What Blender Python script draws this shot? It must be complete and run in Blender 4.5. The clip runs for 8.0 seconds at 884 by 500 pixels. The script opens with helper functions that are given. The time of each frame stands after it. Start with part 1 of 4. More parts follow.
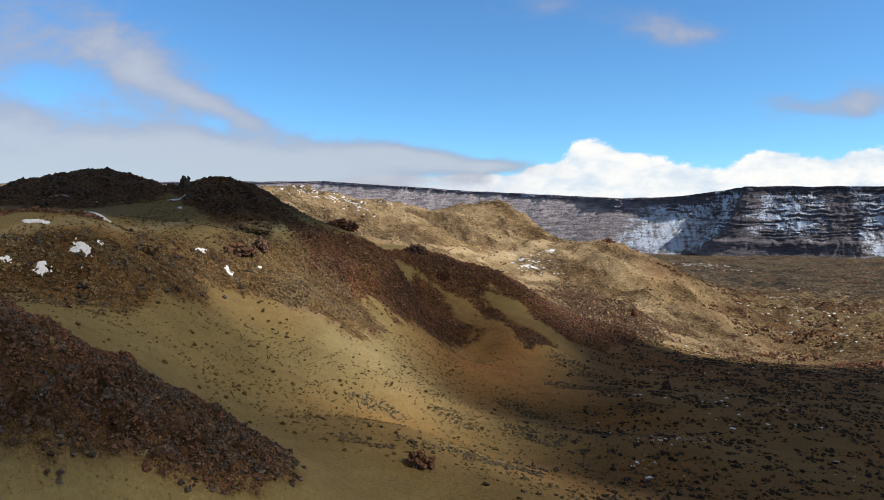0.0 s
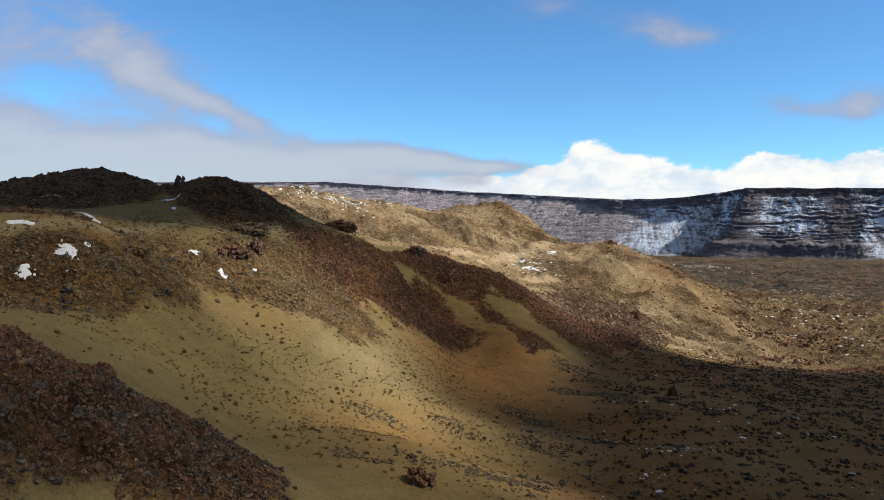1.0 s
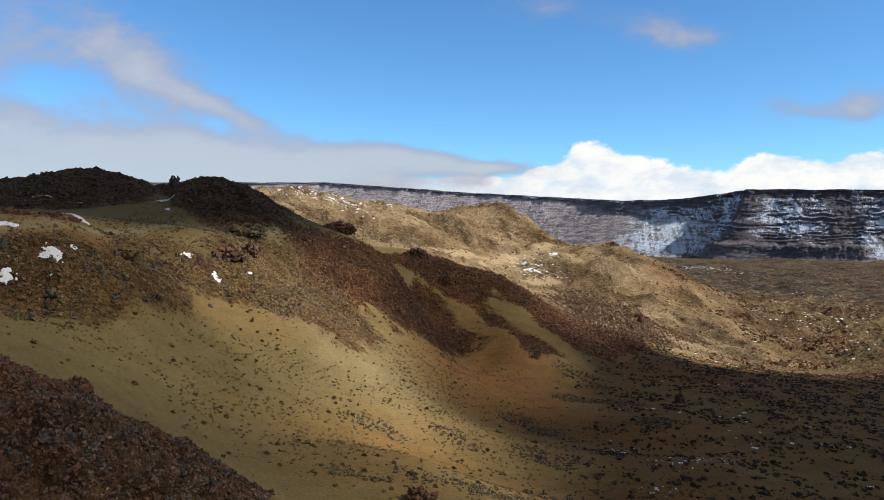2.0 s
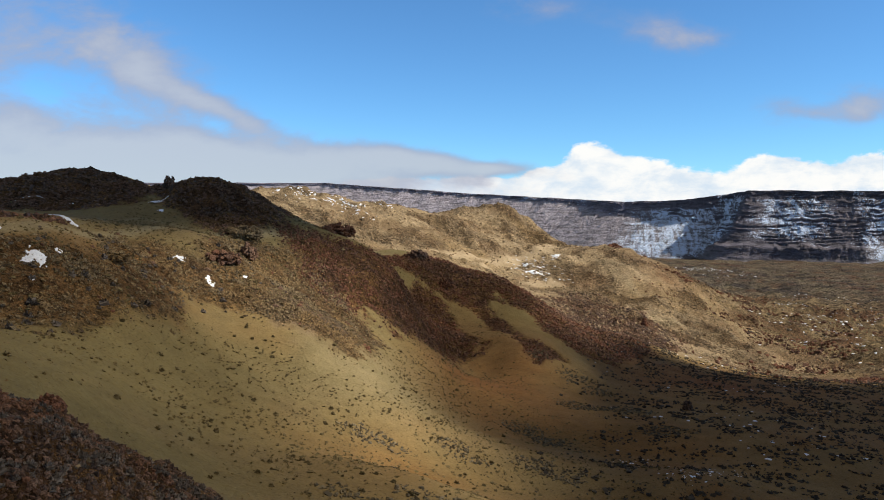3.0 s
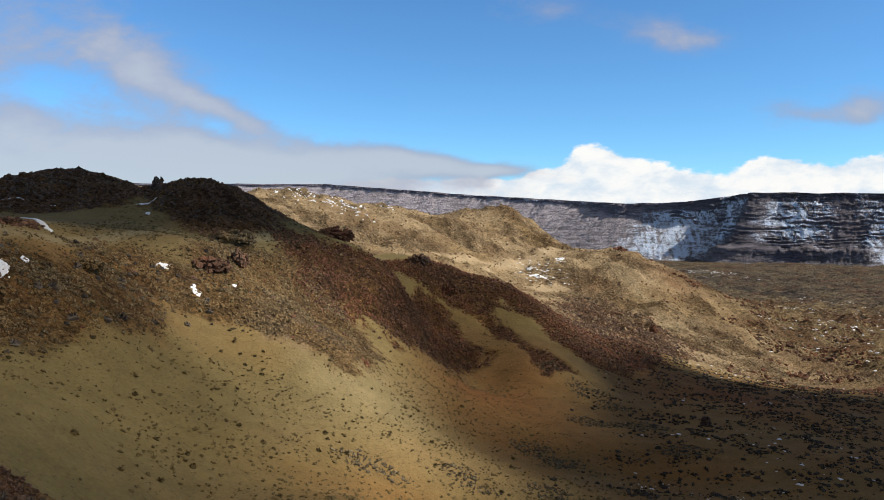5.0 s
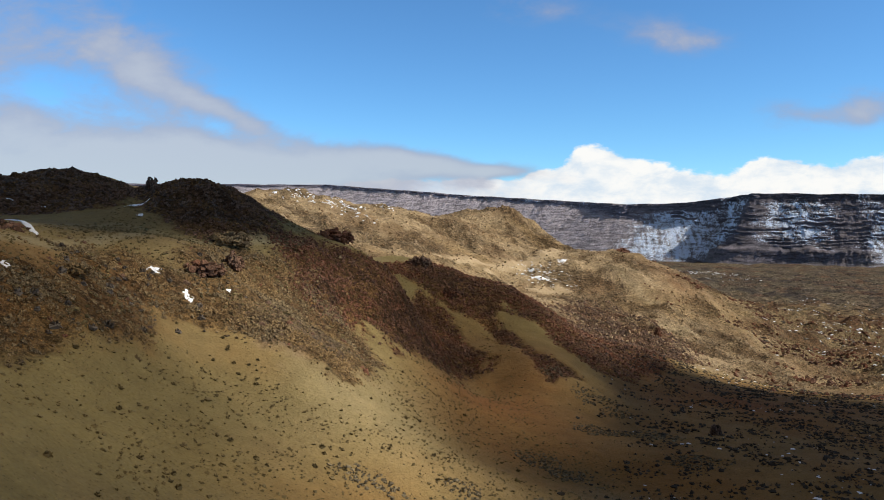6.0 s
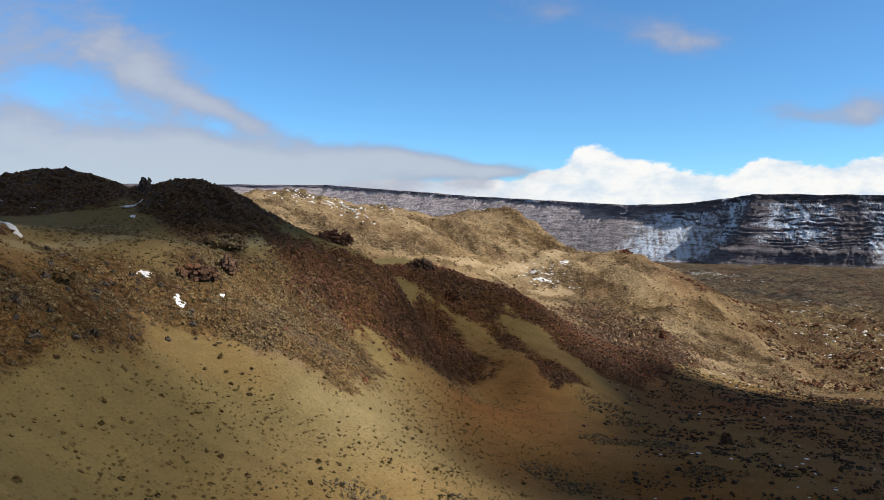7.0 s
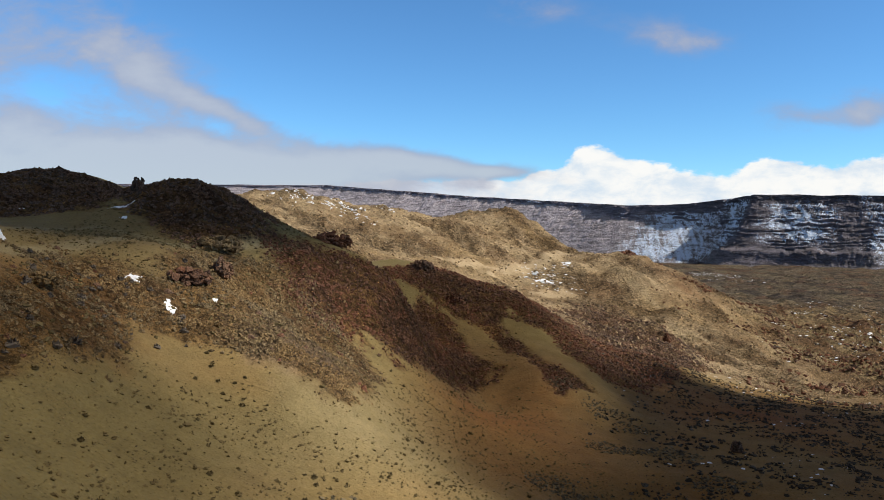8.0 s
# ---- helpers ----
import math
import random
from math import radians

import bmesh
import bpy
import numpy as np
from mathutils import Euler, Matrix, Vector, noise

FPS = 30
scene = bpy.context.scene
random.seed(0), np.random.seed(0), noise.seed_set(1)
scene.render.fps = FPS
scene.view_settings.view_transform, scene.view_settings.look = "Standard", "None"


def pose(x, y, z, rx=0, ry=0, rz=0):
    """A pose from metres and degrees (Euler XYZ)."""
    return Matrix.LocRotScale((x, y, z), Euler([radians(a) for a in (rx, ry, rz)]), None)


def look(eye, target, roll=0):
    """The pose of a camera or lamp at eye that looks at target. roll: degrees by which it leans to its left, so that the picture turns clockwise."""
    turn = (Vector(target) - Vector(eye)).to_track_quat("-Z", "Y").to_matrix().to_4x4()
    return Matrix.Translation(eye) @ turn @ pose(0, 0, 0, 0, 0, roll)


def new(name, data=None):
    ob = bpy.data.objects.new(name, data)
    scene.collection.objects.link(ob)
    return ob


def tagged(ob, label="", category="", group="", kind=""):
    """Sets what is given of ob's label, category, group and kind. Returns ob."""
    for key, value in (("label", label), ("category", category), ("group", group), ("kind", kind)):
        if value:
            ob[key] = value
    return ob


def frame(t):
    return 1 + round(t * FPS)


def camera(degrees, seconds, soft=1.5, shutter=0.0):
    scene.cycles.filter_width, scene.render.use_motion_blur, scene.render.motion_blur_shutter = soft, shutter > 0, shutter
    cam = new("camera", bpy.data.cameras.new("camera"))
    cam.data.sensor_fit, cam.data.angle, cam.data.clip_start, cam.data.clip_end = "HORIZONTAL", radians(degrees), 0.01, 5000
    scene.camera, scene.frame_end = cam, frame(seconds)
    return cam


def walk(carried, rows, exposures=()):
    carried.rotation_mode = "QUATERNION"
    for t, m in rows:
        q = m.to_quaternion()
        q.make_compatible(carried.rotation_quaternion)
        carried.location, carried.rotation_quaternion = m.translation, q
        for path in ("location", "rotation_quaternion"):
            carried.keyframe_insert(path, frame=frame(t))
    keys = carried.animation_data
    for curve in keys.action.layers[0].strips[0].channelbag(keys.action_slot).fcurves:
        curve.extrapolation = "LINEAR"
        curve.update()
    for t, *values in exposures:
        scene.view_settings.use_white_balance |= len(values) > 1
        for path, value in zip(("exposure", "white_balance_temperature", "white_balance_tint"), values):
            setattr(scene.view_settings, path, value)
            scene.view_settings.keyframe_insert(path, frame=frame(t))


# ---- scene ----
cam = camera(61.40, 8.0, soft=0.5)
PATH = [
    (0.0, look((0.000, 0.000, 60.000), (7.872, 99.563, 54.981), -0.134)),
    (1.0, look((0.192, 5.033, 60.116), (8.071, 104.601, 55.206), -0.008)),
    (2.0, look((0.329, 10.207, 60.303), (8.191, 109.782, 55.500), 0.093)),
    (3.0, look((0.423, 15.480, 60.542), (8.250, 115.062, 55.842), 0.174)),
    (4.0, look((0.488, 20.807, 60.813), (8.268, 120.398, 56.210), 0.239)),
    (5.0, look((0.538, 26.146, 61.099), (8.265, 125.744, 56.583), 0.290)),
    (6.0, look((0.586, 31.451, 61.380), (8.260, 131.057, 56.939), 0.334)),
    (7.0, look((0.645, 36.681, 61.639), (8.271, 136.293, 57.257), 0.372)),
    (8.0, look((0.728, 41.791, 61.855), (8.319, 141.408, 57.515), 0.410)),
]
walk(cam, PATH, exposures=((0.0, 0.15), (4.0, 0.13), (8.0, 0.10)))

# ---------------------------------------------------------------- light
SUN_DIR = Vector((0.74, -0.28, 0.61)).normalized()
SUN_ELEV = math.asin(SUN_DIR.z)
SUN_AZ = math.atan2(SUN_DIR.x, SUN_DIR.y)

sun = new("sun", bpy.data.lights.new("sun", "SUN"))
sun.data.energy, sun.data.angle, sun.data.color = 5.0, radians(1.0), (1.0, 0.93, 0.82)
sun.matrix_world = look(SUN_DIR * 3000, (0, 0, 0))


class Nodes:
    """Short calls for the nodes of one tree."""

    def __init__(self, tree):
        self.tree = tree
        tree.nodes.clear()

    def put(self, socket, value):
        if isinstance(value, bpy.types.NodeSocket):
            self.tree.links.new(value, socket)
        elif value is not None:
            socket.default_value = value

    def make(self, kind, out=0, ins=None, **props):
        n = self.tree.nodes.new(kind)
        for k, v in props.items():
            setattr(n, k, v)
        for k, v in (ins or {}).items():
            self.put(n.inputs[k], v)
        return n.outputs[out]

    def math(self, op, a, b=None, c=None, clamp=False):
        return self.make("ShaderNodeMath", 0, {0: a, 1: b, 2: c}, operation=op, use_clamp=clamp)

    def noise(self, scale, detail=4.0, rough=0.55, vector=None, distortion=0.0):
        return self.make("ShaderNodeTexNoise", 0, {"Vector": vector, "Scale": scale, "Detail": detail,
                                                  "Roughness": rough, "Distortion": distortion})

    def ramp(self, fac, a, b, lo=0.0, hi=1.0):
        return self.make("ShaderNodeMapRange", 0, {0: fac, 1: a, 2: b, 3: lo, 4: hi}, interpolation_type="SMOOTHSTEP")

    def mix(self, fac, a, b, blend="MIX"):
        n = self.tree.nodes.new("ShaderNodeMix")
        n.data_type, n.blend_type, n.clamp_factor = "RGBA", blend, True
        self.put(n.inputs[0], fac)
        self.put(n.inputs[6], a)
        self.put(n.inputs[7], b)
        return n.outputs[2]


def rgb(r, g, b):
    return (r, g, b, 1.0)


def build_sky():
    world = bpy.data.worlds.new("sky")
    world.use_nodes = True
    scene.world = world
    n = Nodes(world.node_tree)
    way = n.make("ShaderNodeTexCoord", "Generated")
    sep = n.tree.nodes.new("ShaderNodeSeparateXYZ")
    n.put(sep.inputs[0], way)
    ahead = n.math("MAXIMUM", n.math("ABSOLUTE", sep.outputs[1]), 0.12)
    u = n.math("DIVIDE", sep.outputs[0], ahead)
    v = n.math("DIVIDE", sep.outputs[2], ahead)
    flat = n.make("ShaderNodeCombineXYZ", 0, {0: u, 1: n.math("MULTIPLY", v, 1.9), 2: 0.0})

    def bank(cx, cy, rx, ry, lean=0.0):
        """A soft oval in the plane of the sky, 0 to 1."""
        du, dv = n.math("SUBTRACT", u, cx), n.math("SUBTRACT", v, cy)
        c, s = math.cos(lean), math.sin(lean)
        a = n.math("DIVIDE", n.math("ADD", n.math("MULTIPLY", du, c), n.math("MULTIPLY", dv, s)), rx)
        b = n.math("DIVIDE", n.math("SUBTRACT", n.math("MULTIPLY", dv, c), n.math("MULTIPLY", du, s)), ry)
        r2 = n.math("ADD", n.math("MULTIPLY", a, a), n.math("MULTIPLY", b, b))
        return n.math("EXPONENT", n.math("MULTIPLY", r2, -1.0))

    def total(banks):
        out = None
        for weight, *shape in banks:
            one = n.math("MULTIPLY", bank(*shape), weight)
            out = one if out is None else n.math("ADD", out, one)
        return out

    sky = n.make("ShaderNodeTexSky", 0, sky_type="NISHITA", sun_disc=False, sun_elevation=SUN_ELEV,
                 sun_rotation=SUN_AZ, altitude=2100.0, air_density=1.0, dust_density=0.4, ozone_density=2.2)
    tinted = n.mix(1.0, sky, rgb(0.60, 1.0, 1.26), "MULTIPLY")
    blue = n.make("ShaderNodeBackground", 0, {"Color": tinted, "Strength": 0.120})

    big = n.noise(9.0, 8.0, 0.56, flat, 0.25)
    fine = n.noise(17.0, 6.0, 0.6, flat, 0.2)
    rag = n.math("ADD", n.math("MULTIPLY", n.math("SUBTRACT", big, 0.5), 1.0),
                 n.math("MULTIPLY", n.math("SUBTRACT", fine, 0.5), 0.35))

    veil = total(((0.50, -0.46, 0.235, 0.13, 0.060), (0.98, -0.315, 0.190, 0.090, 0.046, -0.50), (0.95, -0.205, 0.134, 0.080, 0.016, -0.42),
                  (1.15, -0.49, 0.095, 0.17, 0.050), (1.15, -0.27, 0.076, 0.17, 0.032), (1.05, -0.10, 0.062, 0.15, 0.022, -0.05),
                  (1.25, 0.045, 0.074, 0.125, 0.015, -0.10), (0.70, 0.15, 0.062, 0.05, 0.008), (0.42, 0.375, 0.248, 0.080, 0.028), (0.42, 0.20, 0.280, 0.08, 0.022),
                  (0.58, 0.60, 0.148, 0.10, 0.022, 0.10), (0.50, 0.67, 0.158, 0.045, 0.024), (0.32, 0.44, 0.240, 0.05, 0.02), (1.2, -0.4, 0.035, 0.45, 0.030),
                  (0.9, -1.4, 0.3, 0.6, 0.12), (0.8, 1.6, 0.5, 0.5, 0.14)))
    heap = total(((1.20, 0.278, 0.070, 0.034, 0.030), (1.05, 0.330, 0.060, 0.048, 0.024), (0.85, 0.222, 0.052, 0.034, 0.016), (0.95, 0.10, 0.035, 0.20, 0.018),
                  (1.0, 0.41, 0.044, 0.075, 0.022), (1.0, 0.54, 0.062, 0.050, 0.024), (0.95, 0.63, 0.050, 0.08, 0.024), (0.9, 0.69, 0.068, 0.035, 0.020),
                  (1.0, -0.1, 0.015, 1.5, 0.022), (1.0, 1.05, 0.05, 0.35, 0.05)))
    lofty = n.math("MULTIPLY", n.ramp(sep.outputs[2], 0.30, 0.48), n.ramp(n.noise(2.2, 5.0, 0.55, way), 0.30, 0.48))
    veil_mask = n.ramp(n.math("ADD", n.math("MULTIPLY", veil, 1.05), n.math("MULTIPLY", n.math("MULTIPLY", rag, 2.1), n.ramp(veil, 0.0, 0.45, 0.25, 1.0))), 0.10, 1.05)
    puff = n.noise(30.0, 5.0, 0.6, flat)
    heap_mask = n.ramp(n.math("ADD", heap, n.math("ADD", n.math("MULTIPLY", n.math("SUBTRACT", fine, 0.5), 0.9),
                                                   n.math("MULTIPLY", n.math("SUBTRACT", puff, 0.5), 0.70))), 0.40, 0.66)
    grey = n.mix(n.ramp(n.math("ADD", veil, n.math("MULTIPLY", rag, 1.6)), 0.30, 1.50),
                 rgb(0.38, 0.43, 0.60), rgb(0.60, 0.64, 0.72))
    white = n.mix(n.ramp(n.math("ADD", fine, n.math("MULTIPLY", v, 1.0)), 0.35, 0.68), rgb(0.62, 0.72, 0.82), rgb(0.90, 0.90, 0.88))
    grey_bg = n.make("ShaderNodeBackground", 0, {"Color": grey, "Strength": 0.80})
    white_bg = n.make("ShaderNodeBackground", 0, {"Color": white, "Strength": 1.0})
    up = n.ramp(sep.outputs[2], -0.02, 0.0)
    one = n.make("ShaderNodeMixShader", 0, {0: n.math("MULTIPLY", heap_mask, up), 1: blue, 2: white_bg})
    two = n.make("ShaderNodeMixShader", 0, {0: n.math("MULTIPLY", n.math("MULTIPLY", veil_mask, 0.88), up), 1: one, 2: grey_bg})
    deck = n.make("ShaderNodeBackground", 0, {"Color": rgb(0.46, 0.43, 0.39), "Strength": 0.35})
    three = n.make("ShaderNodeMixShader", 0, {0: lofty, 1: two, 2: deck})
    out = n.tree.nodes.new("ShaderNodeOutputWorld")
    n.put(out.inputs[0], three)


build_sky()


# ---------------------------------------------------------------- fields over the plan
PERM = np.random.RandomState(11).permutation(256)
GRAD = np.stack([np.cos(np.arange(256) * 2.399963), np.sin(np.arange(256) * 2.399963)], 1)


def perlin(x, y):
    """Gradient noise over arrays, about -0.7 to 0.7."""
    xi, yi = np.floor(x).astype(np.int64), np.floor(y).astype(np.int64)
    xf, yf = x - xi, y - yi
    fu, fv = xf * xf * xf * (xf * (xf * 6 - 15) + 10), yf * yf * yf * (yf * (yf * 6 - 15) + 10)

    def corner(i, j):
        g = GRAD[PERM[(PERM[(xi + i) & 255] + yi + j) & 255]]
        return g[..., 0] * (xf - i) + g[..., 1] * (yf - j)

    a = corner(0, 0) * (1 - fu) + corner(1, 0) * fu
    b = corner(0, 1) * (1 - fu) + corner(1, 1) * fu
    return a * (1 - fv) + b * fv


def fbm(x, y, size, octaves=4, gain=0.5, shift=0.0):
    out, amp, f = 0.0, 1.0, 1.0 / size
    for k in range(octaves):
        out = out + amp * perlin(x * f + 17.3 * k + shift, y * f - 9.1 * k + 2.0 * shift)
        amp, f = amp * gain, f * 2.03
    return out


def crags(x, y, size, octaves=4, shift=0.0):
    """Ridged noise, 0 to about 1.5: sharp crests, rounded hollows."""
    out, amp, f = 0.0, 1.0, 1.0 / size
    for k in range(octaves):
        r = 1.0 - np.abs(perlin(x * f + 31.7 * k + shift, y * f + 5.3 * k - shift)) * 2.2
        out = out + amp * r * r
        amp, f = amp * 0.5, f * 2.1
    return out


def step(a, b, v):
    t = np.clip((v - a) / (b - a), 0, 1)
    return t * t * (3 - 2 * t)


def inside(x, y, outline, soft=4.0, rag=4.0, size=9.0):
    """1 within an outline of the plan, 0 outside, with a ragged edge."""
    p = np.array(outline, float)
    q = np.roll(p, -1, 0)
    best, odd = np.full(np.shape(x), 1e9), np.zeros(np.shape(x), bool)
    near = (x > p[:, 0].min() - 40) & (x < p[:, 0].max() + 40) & (y > p[:, 1].min() - 40) & (y < p[:, 1].max() + 40)
    xs, ys = x[near], y[near]
    bs, os = best[near], odd[near]
    for (ax, ay), (bx, by) in zip(p, q):
        ex, ey = bx - ax, by - ay
        t = np.clip(((xs - ax) * ex + (ys - ay) * ey) / (ex * ex + ey * ey), 0, 1)
        bs = np.minimum(bs, np.hypot(xs - ax - t * ex, ys - ay - t * ey))
        if ey:
            os ^= ((ay > ys) != (by > ys)) & (xs < ax + (ys - ay) / ey * ex)
    d = np.where(os, bs, -bs) + rag * (fbm(xs, ys, size, 3) + 0.5 * fbm(xs, ys, size / 4, 2))
    out = np.zeros(np.shape(x))
    out[near] = step(-soft, soft, d)
    return out


def along(x, y, line, width, soft=1.0):
    """1 within width of a line of the plan."""
    best = np.full(np.shape(x), 1e9)
    for (ax, ay), (bx, by) in zip(line, line[1:]):
        ex, ey = bx - ax, by - ay
        t = np.clip(((x - ax) * ex + (y - ay) * ey) / (ex * ex + ey * ey), 0, 1)
        best = np.minimum(best, np.hypot(x - ax - t * ex, y - ay - t * ey))
    return 1 - step(width - soft, width + soft, best)


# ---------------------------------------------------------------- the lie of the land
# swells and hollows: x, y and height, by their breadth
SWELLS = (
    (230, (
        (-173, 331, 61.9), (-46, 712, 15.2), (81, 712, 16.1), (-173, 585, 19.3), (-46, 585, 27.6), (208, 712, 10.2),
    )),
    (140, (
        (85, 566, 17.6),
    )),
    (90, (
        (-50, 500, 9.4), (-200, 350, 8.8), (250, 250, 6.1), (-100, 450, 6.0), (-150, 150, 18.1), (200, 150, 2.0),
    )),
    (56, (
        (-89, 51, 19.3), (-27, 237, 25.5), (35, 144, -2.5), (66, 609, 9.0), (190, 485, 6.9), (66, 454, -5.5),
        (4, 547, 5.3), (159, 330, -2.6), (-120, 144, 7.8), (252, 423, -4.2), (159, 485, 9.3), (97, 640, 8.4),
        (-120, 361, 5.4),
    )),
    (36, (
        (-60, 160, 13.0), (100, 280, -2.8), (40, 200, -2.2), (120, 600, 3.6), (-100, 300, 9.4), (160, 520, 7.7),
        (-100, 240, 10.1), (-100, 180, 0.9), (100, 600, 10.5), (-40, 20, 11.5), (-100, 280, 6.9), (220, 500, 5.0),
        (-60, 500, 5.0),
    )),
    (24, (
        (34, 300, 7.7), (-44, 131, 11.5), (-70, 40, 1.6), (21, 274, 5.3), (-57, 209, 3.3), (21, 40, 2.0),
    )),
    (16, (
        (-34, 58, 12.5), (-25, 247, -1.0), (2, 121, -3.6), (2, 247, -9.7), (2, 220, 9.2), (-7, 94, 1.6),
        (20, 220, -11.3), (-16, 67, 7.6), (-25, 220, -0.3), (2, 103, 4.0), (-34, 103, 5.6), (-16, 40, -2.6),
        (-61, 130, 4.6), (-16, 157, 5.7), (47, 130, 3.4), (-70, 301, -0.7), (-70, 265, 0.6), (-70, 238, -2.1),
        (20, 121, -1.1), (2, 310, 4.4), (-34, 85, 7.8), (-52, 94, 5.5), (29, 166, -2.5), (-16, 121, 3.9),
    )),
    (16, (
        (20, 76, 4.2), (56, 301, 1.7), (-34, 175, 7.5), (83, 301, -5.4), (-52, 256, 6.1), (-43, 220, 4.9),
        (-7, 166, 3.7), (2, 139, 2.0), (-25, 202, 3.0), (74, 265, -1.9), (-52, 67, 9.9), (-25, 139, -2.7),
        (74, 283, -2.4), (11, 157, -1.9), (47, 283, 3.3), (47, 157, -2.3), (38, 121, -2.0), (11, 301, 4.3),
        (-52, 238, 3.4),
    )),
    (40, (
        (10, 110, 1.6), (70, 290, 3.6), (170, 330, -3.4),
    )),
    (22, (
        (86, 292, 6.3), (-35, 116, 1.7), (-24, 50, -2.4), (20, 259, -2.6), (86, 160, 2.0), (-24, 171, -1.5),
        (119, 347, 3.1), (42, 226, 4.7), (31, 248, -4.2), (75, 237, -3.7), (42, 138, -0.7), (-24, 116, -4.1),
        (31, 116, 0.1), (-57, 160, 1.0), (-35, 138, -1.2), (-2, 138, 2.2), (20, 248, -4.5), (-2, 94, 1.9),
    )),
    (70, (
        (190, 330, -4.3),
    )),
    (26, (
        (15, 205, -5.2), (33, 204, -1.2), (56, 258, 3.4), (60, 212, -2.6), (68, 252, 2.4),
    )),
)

NEAR_SPUR = ((-60, 58), (-44, 60), (-31, 68), (-26, 78), (-19, 79), (-10, 76), (-8.5, 67), (-10.5, 61.5), (-15, 59), (-25, 52.4), (-45, 46.2), (-60, 45.5))
BROWN_SLOPE = ((-70, 98), (-50, 104), (-41, 113), (-38, 120), (-36, 132), (-33, 149), (-25, 154), (-20, 153), (-13, 153), (-7, 155), (-3, 166),
               (-1, 184), (-8, 190), (-13, 196), (-18, 204), (-23, 208), (-31, 194), (-32, 176), (-35, 165), (-45, 163), (-50, 157), (-49, 137), (-54, 128), (-72, 118))
TONGUE = ((-26, 208), (-20, 221), (-11, 219), (-3, 222), (4, 250), (12, 266), (18, 259), (22, 253), (25, 240), (28, 232), (24, 224), (19, 219), (10, 202),
          (3, 196), (-2, 196), (-6, 187), (-14, 185), (-19, 193), (-23, 199))
CREST = ((-16, 226), (-4, 226), (5, 270), (13, 268), (21, 263), (28, 261), (32, 264), (39, 273), (43, 267), (50, 259), (54, 240), (60, 230), (67, 234), (79, 248),
         (95, 270), (108, 318), (92, 326), (40, 312), (10, 300), (-8, 262))
RIB = ((25, 265), (34, 264), (39, 252), (43, 235), (49, 225), (51, 221), (43, 216), (40, 224), (37, 240), (31, 257))
MIDFOOT = ((78, 296), (96, 288), (128, 326), (140, 362), (124, 402), (96, 412), (84, 372), (72, 330))
HILL_WEST = ((-130, 206), (-95, 205), (-74, 201), (-62, 208), (-61, 236), (-75, 278), (-130, 292))
HILL_EAST = ((-59, 216), (-52, 204), (-39, 191), (-31, 199), (-24, 224), (-35, 248), (-57, 248))
KNOB_WEST = ((-75, 140), (-60, 138), (-56, 150), (-60, 160), (-75, 160))
ROAD = ((-90, 112), (-60, 125), (-54, 133), (-51, 148), (-49, 166), (-46, 180), (-37, 192), (-28, 204), (-18, 214))
FOOTPATH = ((-54, 134), (-60, 160), (-62, 182), (-56, 194), (-44, 190))
TRACK_MID = ((30, 430), (50, 452), (63, 457), (74, 466), (90, 490), (104, 506), (120, 536))
TRACK_LOW = ((57, 438), (66, 424), (84, 428), (100, 440))
GULLY = ((139, 482), (142, 465), (145, 450), (150, 430), (159, 412), (166, 398))
TERRACE = ((112, 384), (128, 388), (142, 391), (158, 387), (182, 388))


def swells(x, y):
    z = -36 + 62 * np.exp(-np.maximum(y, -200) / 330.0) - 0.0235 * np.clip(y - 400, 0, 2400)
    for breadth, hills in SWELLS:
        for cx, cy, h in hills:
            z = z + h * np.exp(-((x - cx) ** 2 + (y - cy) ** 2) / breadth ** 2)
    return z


def rockiness(x, y):
    """How stony the ground is, 0 to 1."""
    r = inside(x, y, NEAR_SPUR, 1.2, 1.5, 6)
    r = np.maximum(r, 0.75 * inside(x, y, BROWN_SLOPE, 3.0, 6.0, 14))
    r = np.maximum(r, inside(x, y, TONGUE, 2.5, 5.0, 12))
    r = np.maximum(r, 0.9 * inside(x, y, CREST, 2.5, 6.0, 14))
    for hill in (HILL_WEST, HILL_EAST, KNOB_WEST):
        r = np.maximum(r, inside(x, y, hill, 2.5, 5.0, 12))
    far = step(315, 350, y + 0.15 * x + 8 * fbm(x, y, 30, 2)) * step(900, 700, y)
    r = np.maximum(r, far * (0.38 + 0.55 * step(-0.15, 0.3, fbm(x, y, 45, 4, 0.6, 3.0))))
    track = np.maximum(along(x, y, TRACK_MID, 6.0, 3.0), along(x, y, TRACK_LOW, 6.0, 3.0))
    r = r * (1 - 0.9 * track)
    r = np.maximum(r, 0.85 * step(150, 230, x - 0.1 * (y - 330)) * step(240, 320, y))
    r = np.maximum(r, 0.85 * step(650, 1000, y))
    r = np.maximum(r, 0.9 * inside(x, y, RIB, 1.5, 3.0, 9))
    r = np.maximum(r, 0.95 * inside(x, y, MIDFOOT, 6.0, 14.0, 24))
    return r


